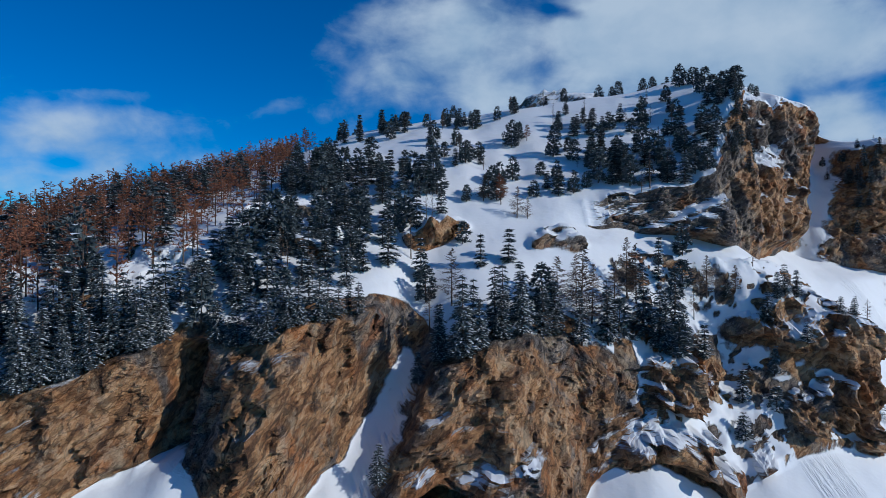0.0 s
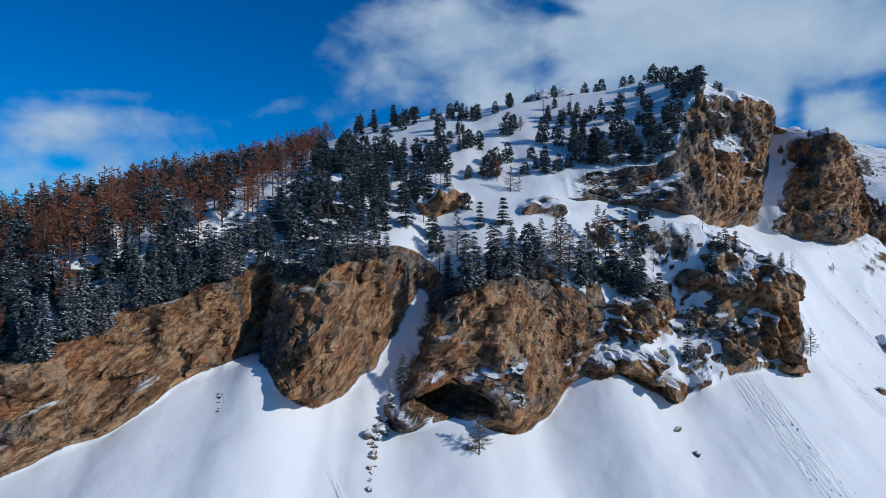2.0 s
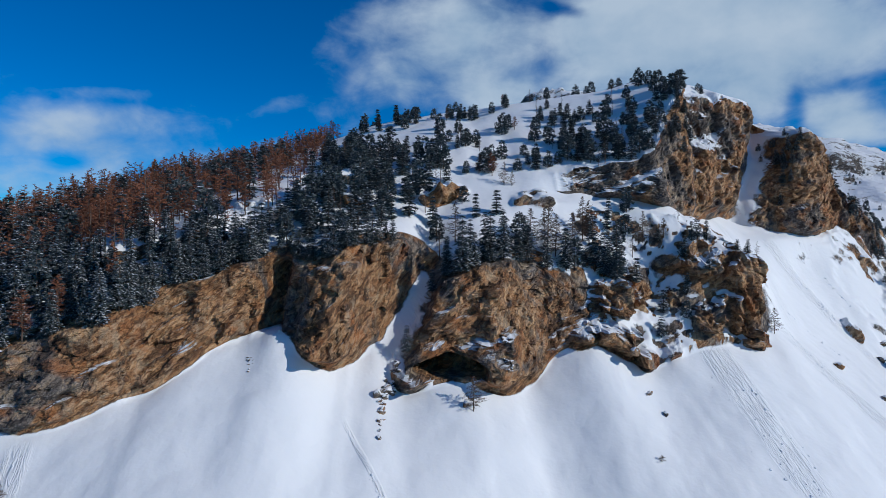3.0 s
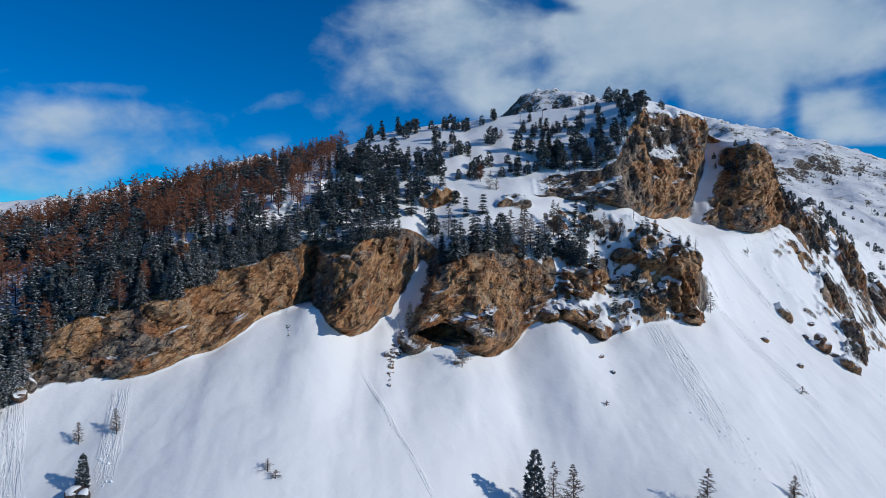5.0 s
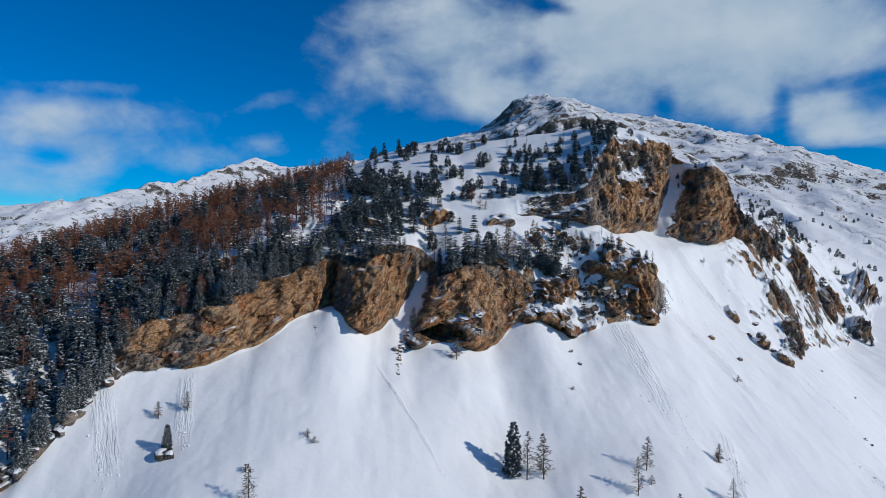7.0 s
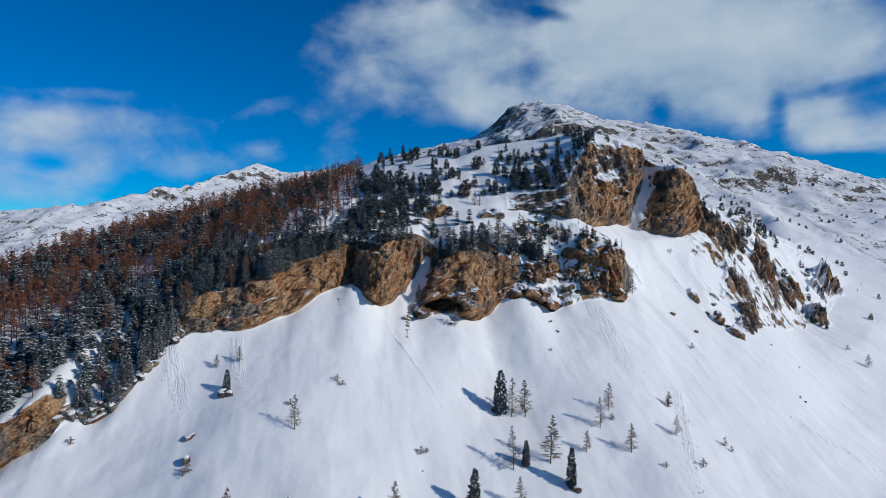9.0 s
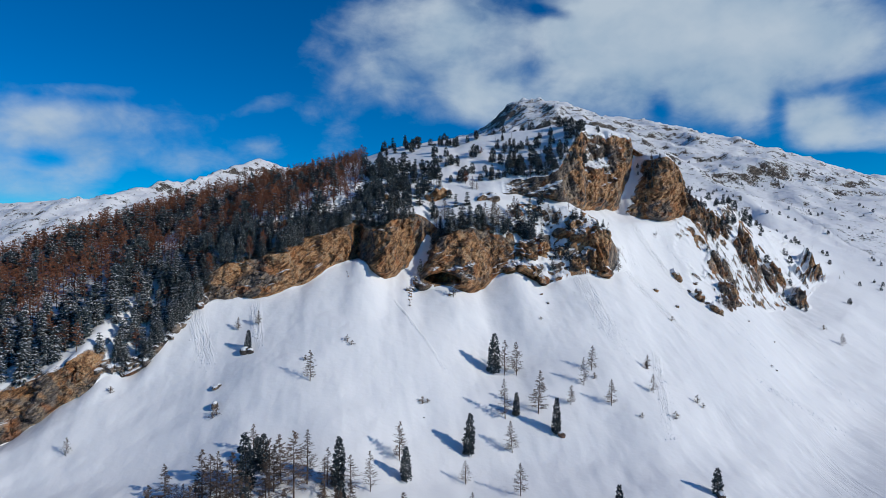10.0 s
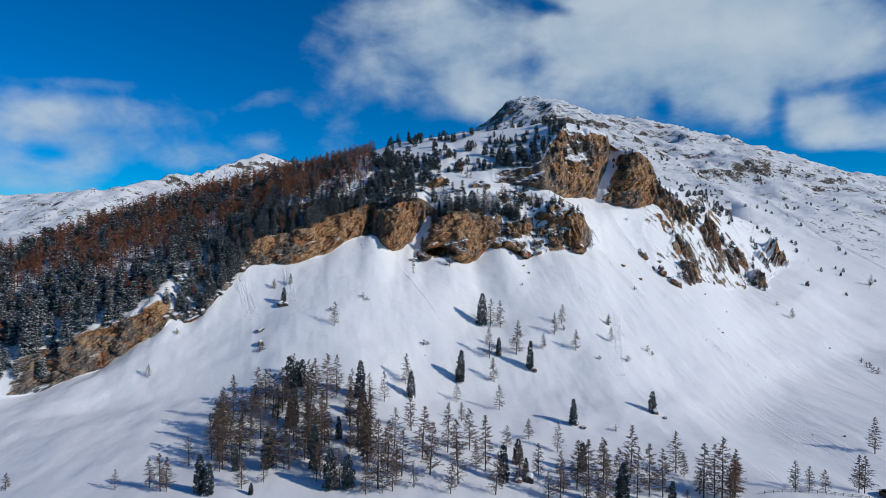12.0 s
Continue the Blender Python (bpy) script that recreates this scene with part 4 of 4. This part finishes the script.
# farther off, fewer and broader tufts
DISTANT = {
    "spruce": [spruce(s, 12.0, w, n, 0.75, spray=1.35) for s, w, n in ((5, 2.6, 14), (6, 2.3, 15), (7, 2.9, 13))],
    "stone_pine": [pine(s, 12.0, w, 92, sn, 0.0, spray=1.75, gaps=False) for s, w, sn in ((17, 3.1, 0.55), (18, 3.6, 0.75), (19, 2.8, 0.4))],
    "larch": [larch(s, 16.0, w, 40, twigs=10, thick=1.6) for s, w in ((24, 3.2), (25, 2.8))],
    "russet_larch": [larch(s, 14.0, w, 34, True, twigs=12, thick=2.0) for s, w in ((34, 3.5), (35, 3.9))],
}
TALL = {"shrub": 4.0, "column_pine": 12.0, "spruce": 12.0, "stone_pine": 12.0, "larch": 16.0, "russet_larch": 14.0}
LABELS = {
    "column_pine": ("slender dark stone pine standing alone in snow", "pine tree", "conifers of the mountainside"),
    "spruce": ("dark green conifer dusted with snow on its boughs", "spruce", "conifers of the mountainside"),
    "stone_pine": ("round-crowned dark stone pine with snow on its boughs", "pine tree", "conifers of the mountainside"),
    "larch": ("leafless grey-brown larch standing in deep snow", "larch", "bare larches"),
    "shrub": ("low leafless brown shrub poking through the snow", "shrub", "bare shrubs"),
    "russet_larch": ("leafless larch with dense russet-brown twigs", "larch", "russet larches"),
}
PLANTED = []          # (kind, x, y, height)

# single trees on the open slope and the valley's edge: (x, y, height)
for kind, spots in (
    ("larch", ((29, 59, 17), (35, 60, 16), (26, 31, 17), (41, 35, 19), (57, 42, 9), (66, 54, 13), (72, 63, 12), (76, 44, 12), (104, 76, 7),
               (100, 57, 9), (27, 16, 13), (27, -7, 12), (8, -23, 9), (7, -2, 9), (37, -33, 9), (15, -66, 21), (26, -44, 10), (48, -41, 13),
               (60, -66, 17), (64, -73, 18), (73, -59, 21), (76, -71, 20), (81, -71, 18), (93, -54, 17), (95, -57, 10), (96, -72, 21))),
    ("larch", ((100, -72, 21), (104, -70, 23), (109, -70, 18), (133, -68, 12), (139, -67, 10), (146, -66, 9), (162, -62, 15), (165, -61, 15),
               (200, -20, 17), (321, 242, 10), (520, 413, 14), (-57, 27, 13), (-97, 58, 6), (-88, 60, 7), (-143, 1, 7), (-18, 1, 15),
               (-27, -19, 14), (-78, -24, 15), (-71, -6, 13), (-58, -18, 17), (-52, -25, 23), (-49, -18, 19), (-42, -18, 13), (-88, -66, 17))),
    ("larch", ((-92, -45, 12), (-86, -51, 15), (-80, -59, 16), (-81, -39, 14), (-71, -34, 15), (-64, -83, 8), (-9, -64, 20), (-6, -76, 19),
               (-101, -88, 10), (-96, -91, 13), (-112, -89, 7), (-149, -88, 6), (-20, -56, 16), (-33, -56, 18), (-32, -32, 12), (1, -55, 20),
               (4, -80, 16), (-18, -78, 12), (-46, -81, 14), (-70, -88, 12), (-40, -40, 17), (-63, -45, 16), (-14, -40, 15), (10, -50, 17))),
    ("larch", ((-57, -75, 22), (-35, -52, 15), (-24, -86, 24), (49, -70, 18), (-94, -91, 12), (-54, -57, 18), (-37, -86, 14), (-66, -62, 15), (17, -84, 15))),
    ("russet_larch", ((107, -73, 15), (-50, -66, 13))),
    ("column_pine", ((24, 59, 19), (31, 33, 10), (47, 26, 15), (9, 12, 16), (60, -18, 12), (103, -1, 10), (21, -73, 14), (29, -56, 10),
                    (30, -68, 8), (54, -58, 12), (-89, 46, 9), (-15, -7, 13), (-66, -11, 13), (-68, -11, 12), (-40, -86, 14),
                    (-34, -86, 12), (-83, -91, 13), (-80, -92, 11), (-66, -91, 4), (-76, -76, 8))),
    ("shrub", ((-44.7, 50.3, 3.2), (-42.5, 49, 2.2), (-9.7, 30, 3.2), (-7.5, 31, 2.0), (-140, 26.5, 3), (124, 63, 4), (126, 61, 2.5), (-91, 13, 3.5), (-92.5, 12, 2.5), (105.5, 43.5, 3.5), (79, -20.6, 3), (344, 186, 4),
               (335, 165, 4.5), (332, 152, 5), (331, 156, 4), (338, 172, 3.5), (103.6, 75.5, 4), (138, 129, 3), (317, 260, 4), (-61, 37, 2.5), (53, 94, 1.6), (200, 131, 1.5), (72, 58, 3), (88, 38, 2.5))),
    # on the crown of the cave buttress and the steep ground beside it
    ("spruce", ((4, 120, 17), (6, 123, 14), (11, 127, 15), (13, 130, 14), (17, 131, 15), (-1, 123, 11), (-5, 124, 7), (38, 138, 15),
                (48, 143, 19), (51, 141, 16), (56, 145, 14), (52, 140, 12), (57, 142, 10), (74, 156, 5), (83, 149, 7), (89, 151, 7),
                (80, 148, 8), (85, 149, 8), (79, 143, 7), (98, 148, 5), (102, 149, 5), (-12, 112, 8))),
    ("stone_pine", ((23, 139, 13), (-4, 142, 9), (-35, 197, 6), (7, 178, 5), (38, 207, 11), (25, 220, 10), (93, 236, 9), (97, 233, 7),
                    (95, 222, 7), (14, 258, 5), (30, 255, 6), (68, 262, 7), (74, 262, 6), (86, 258, 7), (88, 252, 5), (5, 282, 8),
                    (-22, 284, 6), (118, 256, 4), (123, 258, 4), (52, 258, 6))),
    ("spruce", ((98, 201, 7), (100, 199, 6), (95, 191, 7), (104, 208, 6), (97, 206, 6), (93, 190, 8), (96, 196, 7), (101, 204, 5), (91, 187, 8), (96, 188, 7), (99, 194, 6), (102, 197, 5),
                (165, 231, 8), (162, 233, 9), (163, 236, 8), (168, 233, 7), (171, 235, 7), (160, 231, 8), (166, 236, 9), (163, 229, 7), (158, 229, 6), (246, 287, 9), (222, 268, 8), (226, 272, 9), (210, 258, 7),
                (216, 262, 8), (284, 312, 9), (289, 318, 10), (294, 322, 8), (280, 308, 8), (161, 238, 8))),
    ("spruce", ((272, 330, 13), (277, 331, 12), (284, 328, 11), (288, 325, 9), (296, 322, 11), (270, 326, 9), (314, 311, 8), (320, 306, 9), (325, 303, 9), (328, 300, 7), (317, 309, 7), (306, 316, 8))),
    ("larch", ((2, 137, 13), (27, 141, 14), (32, 144, 12), (32, 139, 20), (46, 150, 15), (48, 149, 15), (69, 157, 11), (76, 156, 7),
               (35, 141, 14), (21, 170, 9), (12, 178, 8), (6, 98, 9), (-23, 108, 4), (113, 152, 9), (41, 144, 14), (24, 170, 6))),
    ("russet_larch", ((17, 176, 9), (18, 180, 6), (31, 222, 6), (29, 258, 6))),
):
    PLANTED += [(kind, *s) for s in spots]

# dark trees that crowd the forest's edge above the snow
plant = random.Random(9)
for _ in range(34):
    x = plant.uniform(-146, -117)
    PLANTED.append(("spruce", x, line_at("foot", x) + plant.uniform(0.5, 7), plant.uniform(8, 14)))
for _ in range(26):
    x = plant.uniform(-120, -64)
    PLANTED.append(("spruce" if plant.random() < 0.75 else "russet_larch", x, line_at("crown", x) + plant.uniform(-1.0, 5.5), plant.uniform(8, 13)))


def brink(x):
    """Where the top of the lower wall begins, going in from its face."""
    y = line_at("crown", x) - 9
    top = float(np.interp(x, LINE_ARRAYS["crown"][:, 0], LINE_ARRAYS["crown"][:, 2]))
    while ground(x, y) < top - 2.5 and y < 150:
        y += 0.5
    return y


for x0, x1, many, low, high in ((-84, -52, 19, 9, 14), (-44, -16, 15, 6, 11), (-1, 31, 8, 9, 14)):
    for x in np.linspace(x0, x1, many).tolist():
        x += plant.uniform(-0.8, 0.8)
        PLANTED.append(("spruce", x, brink(x) + plant.uniform(0.6, 4.0), plant.uniform(low, high)))
# the open larch wood at the valley's edge
for _ in range(100):
    x, y = (plant.uniform(-95, -28), plant.uniform(-78, -18)) if _ < 64 else (plant.uniform(-60, 115), plant.uniform(-90, -58))
    PLANTED.append(("larch" if plant.random() < 0.93 else "column_pine", x, y, plant.uniform(9, 20)))

# the woods
rng = random.Random(5)
WOODS = []


def clump(x, y, size, seed):
    return float(fbm(np.array([x]), np.array([y]), np.array([0.0]), size, 2, seed)[0])


def wood_density(x, y, c):
    """How thickly trees stand at a place, and how tall they are there."""
    foot, crown, bench = line_at("foot", x), line_at("crown", x), line_at("bench", x)
    upfoot, upcrown, ridge = line_at("upfoot", x), line_at("upcrown", x), line_at("ridge", x)
    if y > ridge + 14:
        return 0, 0
    if -147 < x < -117 and y < bench:
        return (0.85 if y > foot + 2.5 else 0), 12.5
    if x < -125:
        return (0.78 if y > (foot + 2 if x < -205 or (x + y) % 7 < 3 else crown + 0.5) and not (foot + 14 < y < foot + 24 and -155 < x < -135) else 0), 13.5
    if x < -62:
        return ((0.78 if x < -90 or y > upfoot + 25 else 0.55 + 0.5 * c) if y > crown + 0.5 else 0), 13.5 if y < upfoot else 10.5
    if x < -10:
        if y < crown + 0.5:
            return 0, 0
        if y < bench + 4:
            return (0.5 + 0.6 * c if x < -22 or y > bench - 8 else 0.12), 10.5
        if y < upfoot + 18:
            return 0.46 + 0.4 * c, 10
        return (0.34 + 0.8 * c if y < ridge - 18 else 0.14), 7.5
    if x < 45:
        if y < crown + 1:
            return 0, 0
        if y < bench:
            return 0.13, 9
        if x < 0 and y < 198:
            return 0.7, 9.5
        if y < upfoot + 6:
            return 0.02, 6
        return (((0.34 if x > 22 and y < 235 else 0.16) + 0.75 * c) if y < ridge - 22 else 0.03), 6.5
    if x < 84:
        if foot + 3 < y < bench:
            return 0.24, 7.5
        if upcrown - 2 < y < upcrown + 24:
            return 0.75, 9
        return (0.20 + 0.7 * c if upcrown < y < ridge - 22 else 0.03 if y > upcrown else 0), 6.5
    if x < 108:
        if foot + 2 < y < crown:
            return 0.20, 6
        if upcrown - 9 < y < upcrown + 13:
            return 0.7, 7
        return (0.1 if y > upcrown else 0), 6
    if x < 156:
        return (0.12 if y > upcrown - 3 and y < upcrown + 12 else 0), 4
    if x < 182:
        return (0.35 if x < 174 and upcrown - 9 < y < upcrown else 0.08 if y > upcrown else 0), 5.5
    if x < 440:
        if y < crown:
            return (0.03 if y > foot + 4 else 0), 6
        return (0.04 + 0.5 * c), 7
    return 0, 0


cand = np.array([(-330 + 4.4 * i + rng.uniform(-1.9, 1.9), 4.4 * j - 58 + rng.uniform(-1.9, 1.9)) for i in range(175) for j in range(114)])
tufts = fbm(cand[:, 0], cand[:, 1], 0 * cand[:, 0], 16, 2, 71)
browns = fbm(cand[:, 0], cand[:, 1], 0 * cand[:, 0], 38, 2, 77)
for (x, y), c, brown in zip(cand.tolist(), tufts.tolist(), browns.tolist()):
    d, h = wood_density(x, y, c)
    roll, tall = rng.random(), rng.uniform(0.7, 1.2)
    if roll > d:
        continue
    if any((x - p[1]) ** 2 + (y - p[2]) ** 2 < 5 for p in PLANTED):
        continue
    # belts along the mountain: dark conifers over the brink, larches, conifers again, larches below the ridge
    crown_y = line_at("crown", x)
    belt = (y - crown_y) / max(line_at("ridge", x) - crown_y, 20.0) + 0.16 * brown
    larches = 0.0 if x > -52 else 0.88 if (0.10 if x > -125 else 0.32) < belt < 0.5 or belt > 0.66 else 0.14
    pick = rng.random()
    if pick < larches:
        kind = "russet_larch"
    elif larches == 0.14 and belt > 0.3 and roll > 0.75 * d:
        continue
    elif larches:
        kind = "spruce" if pick < 0.94 else "stone_pine"
    elif pick < 0.10:
        kind = "larch"
    elif pick < (0.66 if x < 0 and y < 128 else 0.52):
        kind = "spruce"
    else:
        kind = "stone_pine"
    WOODS.append((kind, x, y, h * tall))
# thin scatter on the high slopes to the right
for _ in range(760):
    x, y = rng.uniform(330, 900), rng.uniform(330, 1050)
    if y > 0.75 * x + 20 and clump(x, y, 60, 79) > 0.08:
        WOODS.append(("stone_pine" if rng.random() < 0.6 else "larch", x, y, rng.uniform(3, 6.5)))

# trees that stand nearest are things of their own, the rest is woodland
near = [w for w in WOODS if -126 < w[1] < -8 and w[2] < 128]
near += [w for w in WOODS if 84 < w[1] < 182 and w[2] < 262]
near = near[: max(0, 300 - len(PLANTED))]
chosen = set(id(w) for w in near)
rest = [w for w in WOODS if id(w) not in chosen]
protos = {}
for kind, x, y, h in PLANTED + near:
    v = rng.randrange(len(KINDS[kind]))
    k = h / TALL[kind]
    m = Matrix.LocRotScale((x, y, ground(x, y)), Euler((rng.uniform(-0.04, 0.04), rng.uniform(-0.04, 0.04), rng.uniform(0, 6.28))), None)
    wide = k ** 0.75 * rng.uniform(0.9, 1.15)
    if (kind, v) not in protos:
        protos[kind, v] = tree_thing("pine_tree" if "pine" in kind else kind, KINDS[kind][v], *LABELS[kind])
        protos[kind, v].matrix_basis = m @ Matrix.Diagonal((wide, wide, k, 1))
    else:
        copy = copy_thing(protos[kind, v], m)
        copy.scale = (wide, wide, k)

SOLID, SOLID_FAR = ({k: [[(np.array(b.v), np.array(b.f), m) for b, m in p.values()] for p in v] for k, v in kinds.items()} for kinds in (KINDS, DISTANT))
for kind, name, label, category in (("spruce", "conifer_wood", "dense dark conifers dusted with snow", "forest"),
                                    ("stone_pine", "pine_wood", "dark stone pines scattered over snow", "forest"),
                                    ("larch", "bare_larch_wood", "thin leafless larches on the snow slope", "forest"),
                                    ("russet_larch", "russet_larch_wood", "dense russet-brown leafless larch forest", "forest")):
    vs, fs, ws, mats, count = [], [], [], [], 0
    for k_, x, y, h in rest:
        if k_ != kind:
            continue
        shapes = (SOLID_FAR if y > 116 or x < -125 or kind == "russet_larch" else SOLID)[kind]
        parts = shapes[rng.randrange(len(shapes))]
        k = h / TALL[kind]
        wide = k ** 0.75 * rng.uniform(0.9, 1.15)
        g = rng.uniform(0, 6.28)
        turn = np.array([[math.cos(g) * wide, -math.sin(g) * wide, 0], [math.sin(g) * wide, math.cos(g) * wide, 0], [0, 0, k]])
        at = np.array([x, y, ground(x, y)])
        for i, (pv, pf, mat) in enumerate(parts):
            if len(mats) <= i:
                mats.append(mat)
            v, f = pv @ turn.T + at, pf
            vs.append(v), fs.append(f + count), ws.append(np.full(len(f), i))
            count += len(v)
    if vs:
        ob = new(name, tri_mesh(name, np.concatenate(vs), np.concatenate(fs), mats, np.concatenate(ws)))
        tagged(ob, label, category, kind="stuff")



# ---- loose rocks on the snow ----
def boulder(seed, flat=0.6):
    """A broken block: a sphere cut by random planes, then roughened."""
    rng2 = random.Random(seed)
    bm = bmesh.new()
    bmesh.ops.create_icosphere(bm, subdivisions=3, radius=1.0)
    planes = [(Vector((rng2.gauss(0, 1), rng2.gauss(0, 1), rng2.gauss(0, 0.7))).normalized(), rng2.uniform(0.5, 0.85)) for _ in range(11)]
    for v in bm.verts:
        for n, d in planes:
            over = v.co.dot(n) - d
            if over > 0:
                v.co -= n * over * 0.92
        v.co += v.co.normalized() * 0.10 * noise.noise(v.co * 2.4 + Vector((seed, 0, 0)))
        v.co.z *= flat
    me = bpy.data.meshes.new("boulder")
    bm.to_mesh(me)
    bm.free()
    me.materials.append(CRAG)
    return me


BLOCKS = [boulder(s, f) for s, f in ((1, 0.7), (2, 0.9), (3, 0.55), (4, 1.1))]
# (x, y, half width): the rib below the gully, the slope beside the crags, blocks under single pines
STONES = ((-90, 45, 3.2), (-87, 44, 2.0), (-96, 27, 2.4), (-93, 17, 1.8), (29, -66, 3.4), (31, -70, 3.0), (27, -71, 2.2),
          (104, -2, 2.2), (108, -5, 1.4), (61, -17, 2.6), (64, -20, 1.8), (49, 25, 1.8))
STONES += ((-38, -52, 3.0), (-33, -55, 2.2), (-60, -26, 2.0), (4, 99, 1.2), (139, 158, 2.2), (150, 150, 1.4),
           (180, 192, 2.6), (176, 178, 3.0), (181, 175, 2.0), (171, 181, 1.6), (215, 186, 1.2), (230, 180, 0.8), (202, 130, 0.9), (200, 0, 0.8), (329, 203, 1.2), (185, 2, 0.5), (-9, 24, 0.4), (54, 118, 1.8), (57, 115, 1.3), (60, 110, 0.9))
# the ribs that run down from the buttress, and crumbs under the cleft
for x0, y0, x1, y1, w, many, big in ((-14.5, 110, -17.5, 99, 1.5, 30, 1.5), (-17.5, 99, -17, 87, 0.8, 22, 0.9), (15, 108, 16.5, 101, 1.4, 12, 1.4), (-52, 97, -49, 92, 1.4, 14, 0.35)):
    for _ in range(many):
        f = rng.random()
        STONES += ((x0 + (x1 - x0) * f + rng.gauss(0, w * 0.6), y0 + (y1 - y0) * f, big * (0.3 + 0.7 * rng.random() ** 1.5)),)
# broken rock under the trees of the forest's edge
STONES += tuple((x, line_at("foot", x) + rng.uniform(-1.0, 3.0), rng.uniform(1.2, 3.2)) for x in np.linspace(-148, -117, 26).tolist())
for i, (x, y, r) in enumerate(STONES):
    ob = tagged(new("boulder", BLOCKS[i % 4]), "brown broken limestone block half buried in snow", "boulder", "loose rocks")
    ob.matrix_basis = Matrix.LocRotScale((x, y, ground(x, y) + r * 0.15), Euler((rng.uniform(-0.3, 0.3), rng.uniform(-0.3, 0.3), rng.uniform(0, 6.28))),
                                         (r * rng.uniform(0.9, 1.3), r * rng.uniform(0.8, 1.1), r * rng.uniform(0.8, 1.2)))

# lumps of slid snow strewn along the slide tracks: (from x, y, to x, y, half width, how many)
clods = Bits()
for x0, y0, x1, y1, w, many in ((-120, 62, -103, 38, 4, 60), (-93, 68, -84, 46, 3, 50), (-25, 87, 1, 50, 0.8, 40), (84, 126, 94, 78, 7, 110), (128, 178, 152, 168, 0.8, 30),
                                (124, 162, 128, 145, 1.0, 30), (114, 89, 97, 28, 4, 110), (188, 160, 203, 128, 2.0, 50), (180, 104, 214, 88, 5, 120), (243, 163, 263, 136, 5, 70),
                                (165, 214, 175, 200, 0.8, 25), (150, 200, 160, 190, 2.0, 30)):
    for _ in range(many):
        f = rng.random()
        x, y = x0 + (x1 - x0) * f + rng.gauss(0, w * 0.5), y0 + (y1 - y0) * f + rng.gauss(0, w * 0.5)
        r = 0.16 + 0.4 * rng.random() ** 3
        at = Vector((x, y, ground(x, y)))
        tip = [at + Vector((r * rng.uniform(-0.3, 0.3), r * rng.uniform(-0.3, 0.3), r * rng.uniform(0.6, 1.1))), at - Vector((0, 0, r))]
        turn = rng.random() * 6.283
        ring = [at + Vector((math.cos(turn + k * 1.257), math.sin(turn + k * 1.257), rng.uniform(-0.2, 0.3))) * r * rng.uniform(0.7, 1.2) for k in range(5)]
        for k in range(5):
            clods.tri(ring[k], ring[(k + 1) % 5], tip[0])
            clods.tri(ring[(k + 1) % 5], ring[k], tip[1])
tagged(new("snow_debris", tri_mesh("snow_debris", clods.v, clods.f, [TUFT])), "small lumps of slid snow along slide tracks", "snow debris", kind="stuff")


# ---- a hut and a fence at the valley's edge, both added by assumption ----
SLATE = plain("dark_roof_slate", (0.025, 0.027, 0.032), (0.07, 0.072, 0.08), 1.5)
BOARD = plain("weathered_boards", (0.06, 0.045, 0.035), (0.16, 0.12, 0.09), 2.0)


def part(name, bm, mat, parent, label=""):
    me = bpy.data.meshes.new(name)
    bm.to_mesh(me)
    bm.free()
    me.materials.append(mat)
    ob = new(name, me)
    ob.parent = parent
    return tagged(ob, label) if label else ob


def box(size, at, turn=(0, 0, 0), bevel=0.03):
    bm = bmesh.new()
    bmesh.ops.create_cube(bm, size=1.0)
    bmesh.ops.scale(bm, vec=size, verts=bm.verts)
    bmesh.ops.bevel(bm, geom=bm.edges[:], offset=bevel, segments=1, affect="EDGES")
    bmesh.ops.transform(bm, matrix=pose(*at, *turn), verts=bm.verts)
    return bm


def hut(x, y, turn):
    """A low boarded hut with a dark pitched roof."""
    base = tagged(new("hut"), "low dark wooden hut with a slate roof in snow", "hut")
    base.matrix_basis = pose(x, y, ground(x, y), 0, 0, turn)
    part("wall", box((9.0, 5.0, 0.25 + 2.4), (0, 0, 1.1)), BOARD, base)
    for side in (-1, 1):
        part("roof", box((10.0, 3.5, 0.18), (0, side * 1.55, 3.15), (-side * 28, 0, 0)), SLATE, base)
    part("door", box((0.95, 0.12, 2.0), (-2.0, -2.53, 0.95)), BARK, base, "dark plank door")
    for xo in (0.8, 3.0):
        w = part("window", box((1.0, 0.10, 0.9), (xo, -2.54, 1.5)), BOARD, base)
        part("pane", box((0.8, 0.06, 0.7), (xo, -2.59, 1.5), bevel=0.01), SLATE, w)


hut(176, -62, 12)


def fence(x0, y0, x1, y1, posts):
    base = tagged(new("fence"), "weathered post and rail fence half sunk in snow", "fence")
    base.matrix_basis = pose(x0, y0, 0)
    tops = []
    for i in range(posts):
        t = i / (posts - 1)
        x, y = (x1 - x0) * t, (y1 - y0) * t
        z = ground(x0 + x, y0 + y)
        part("post", box((0.16, 0.16, 1.7), (x, y, z + 0.45)), BOARD, base)
        tops.append(Vector((x, y, z)))
    for a, b in zip(tops, tops[1:]):
        for h in (0.55, 1.05):
            bits = Bits()
            bits.rod(a + Vector((0, 0, h)), b + Vector((0, 0, h)), 0.06, 0.06, 5)
            rail = new("rail", tri_mesh("rail", bits.v, bits.f, [BOARD]))
            rail.parent = base


fence(120, -70, 170, -66, 15)
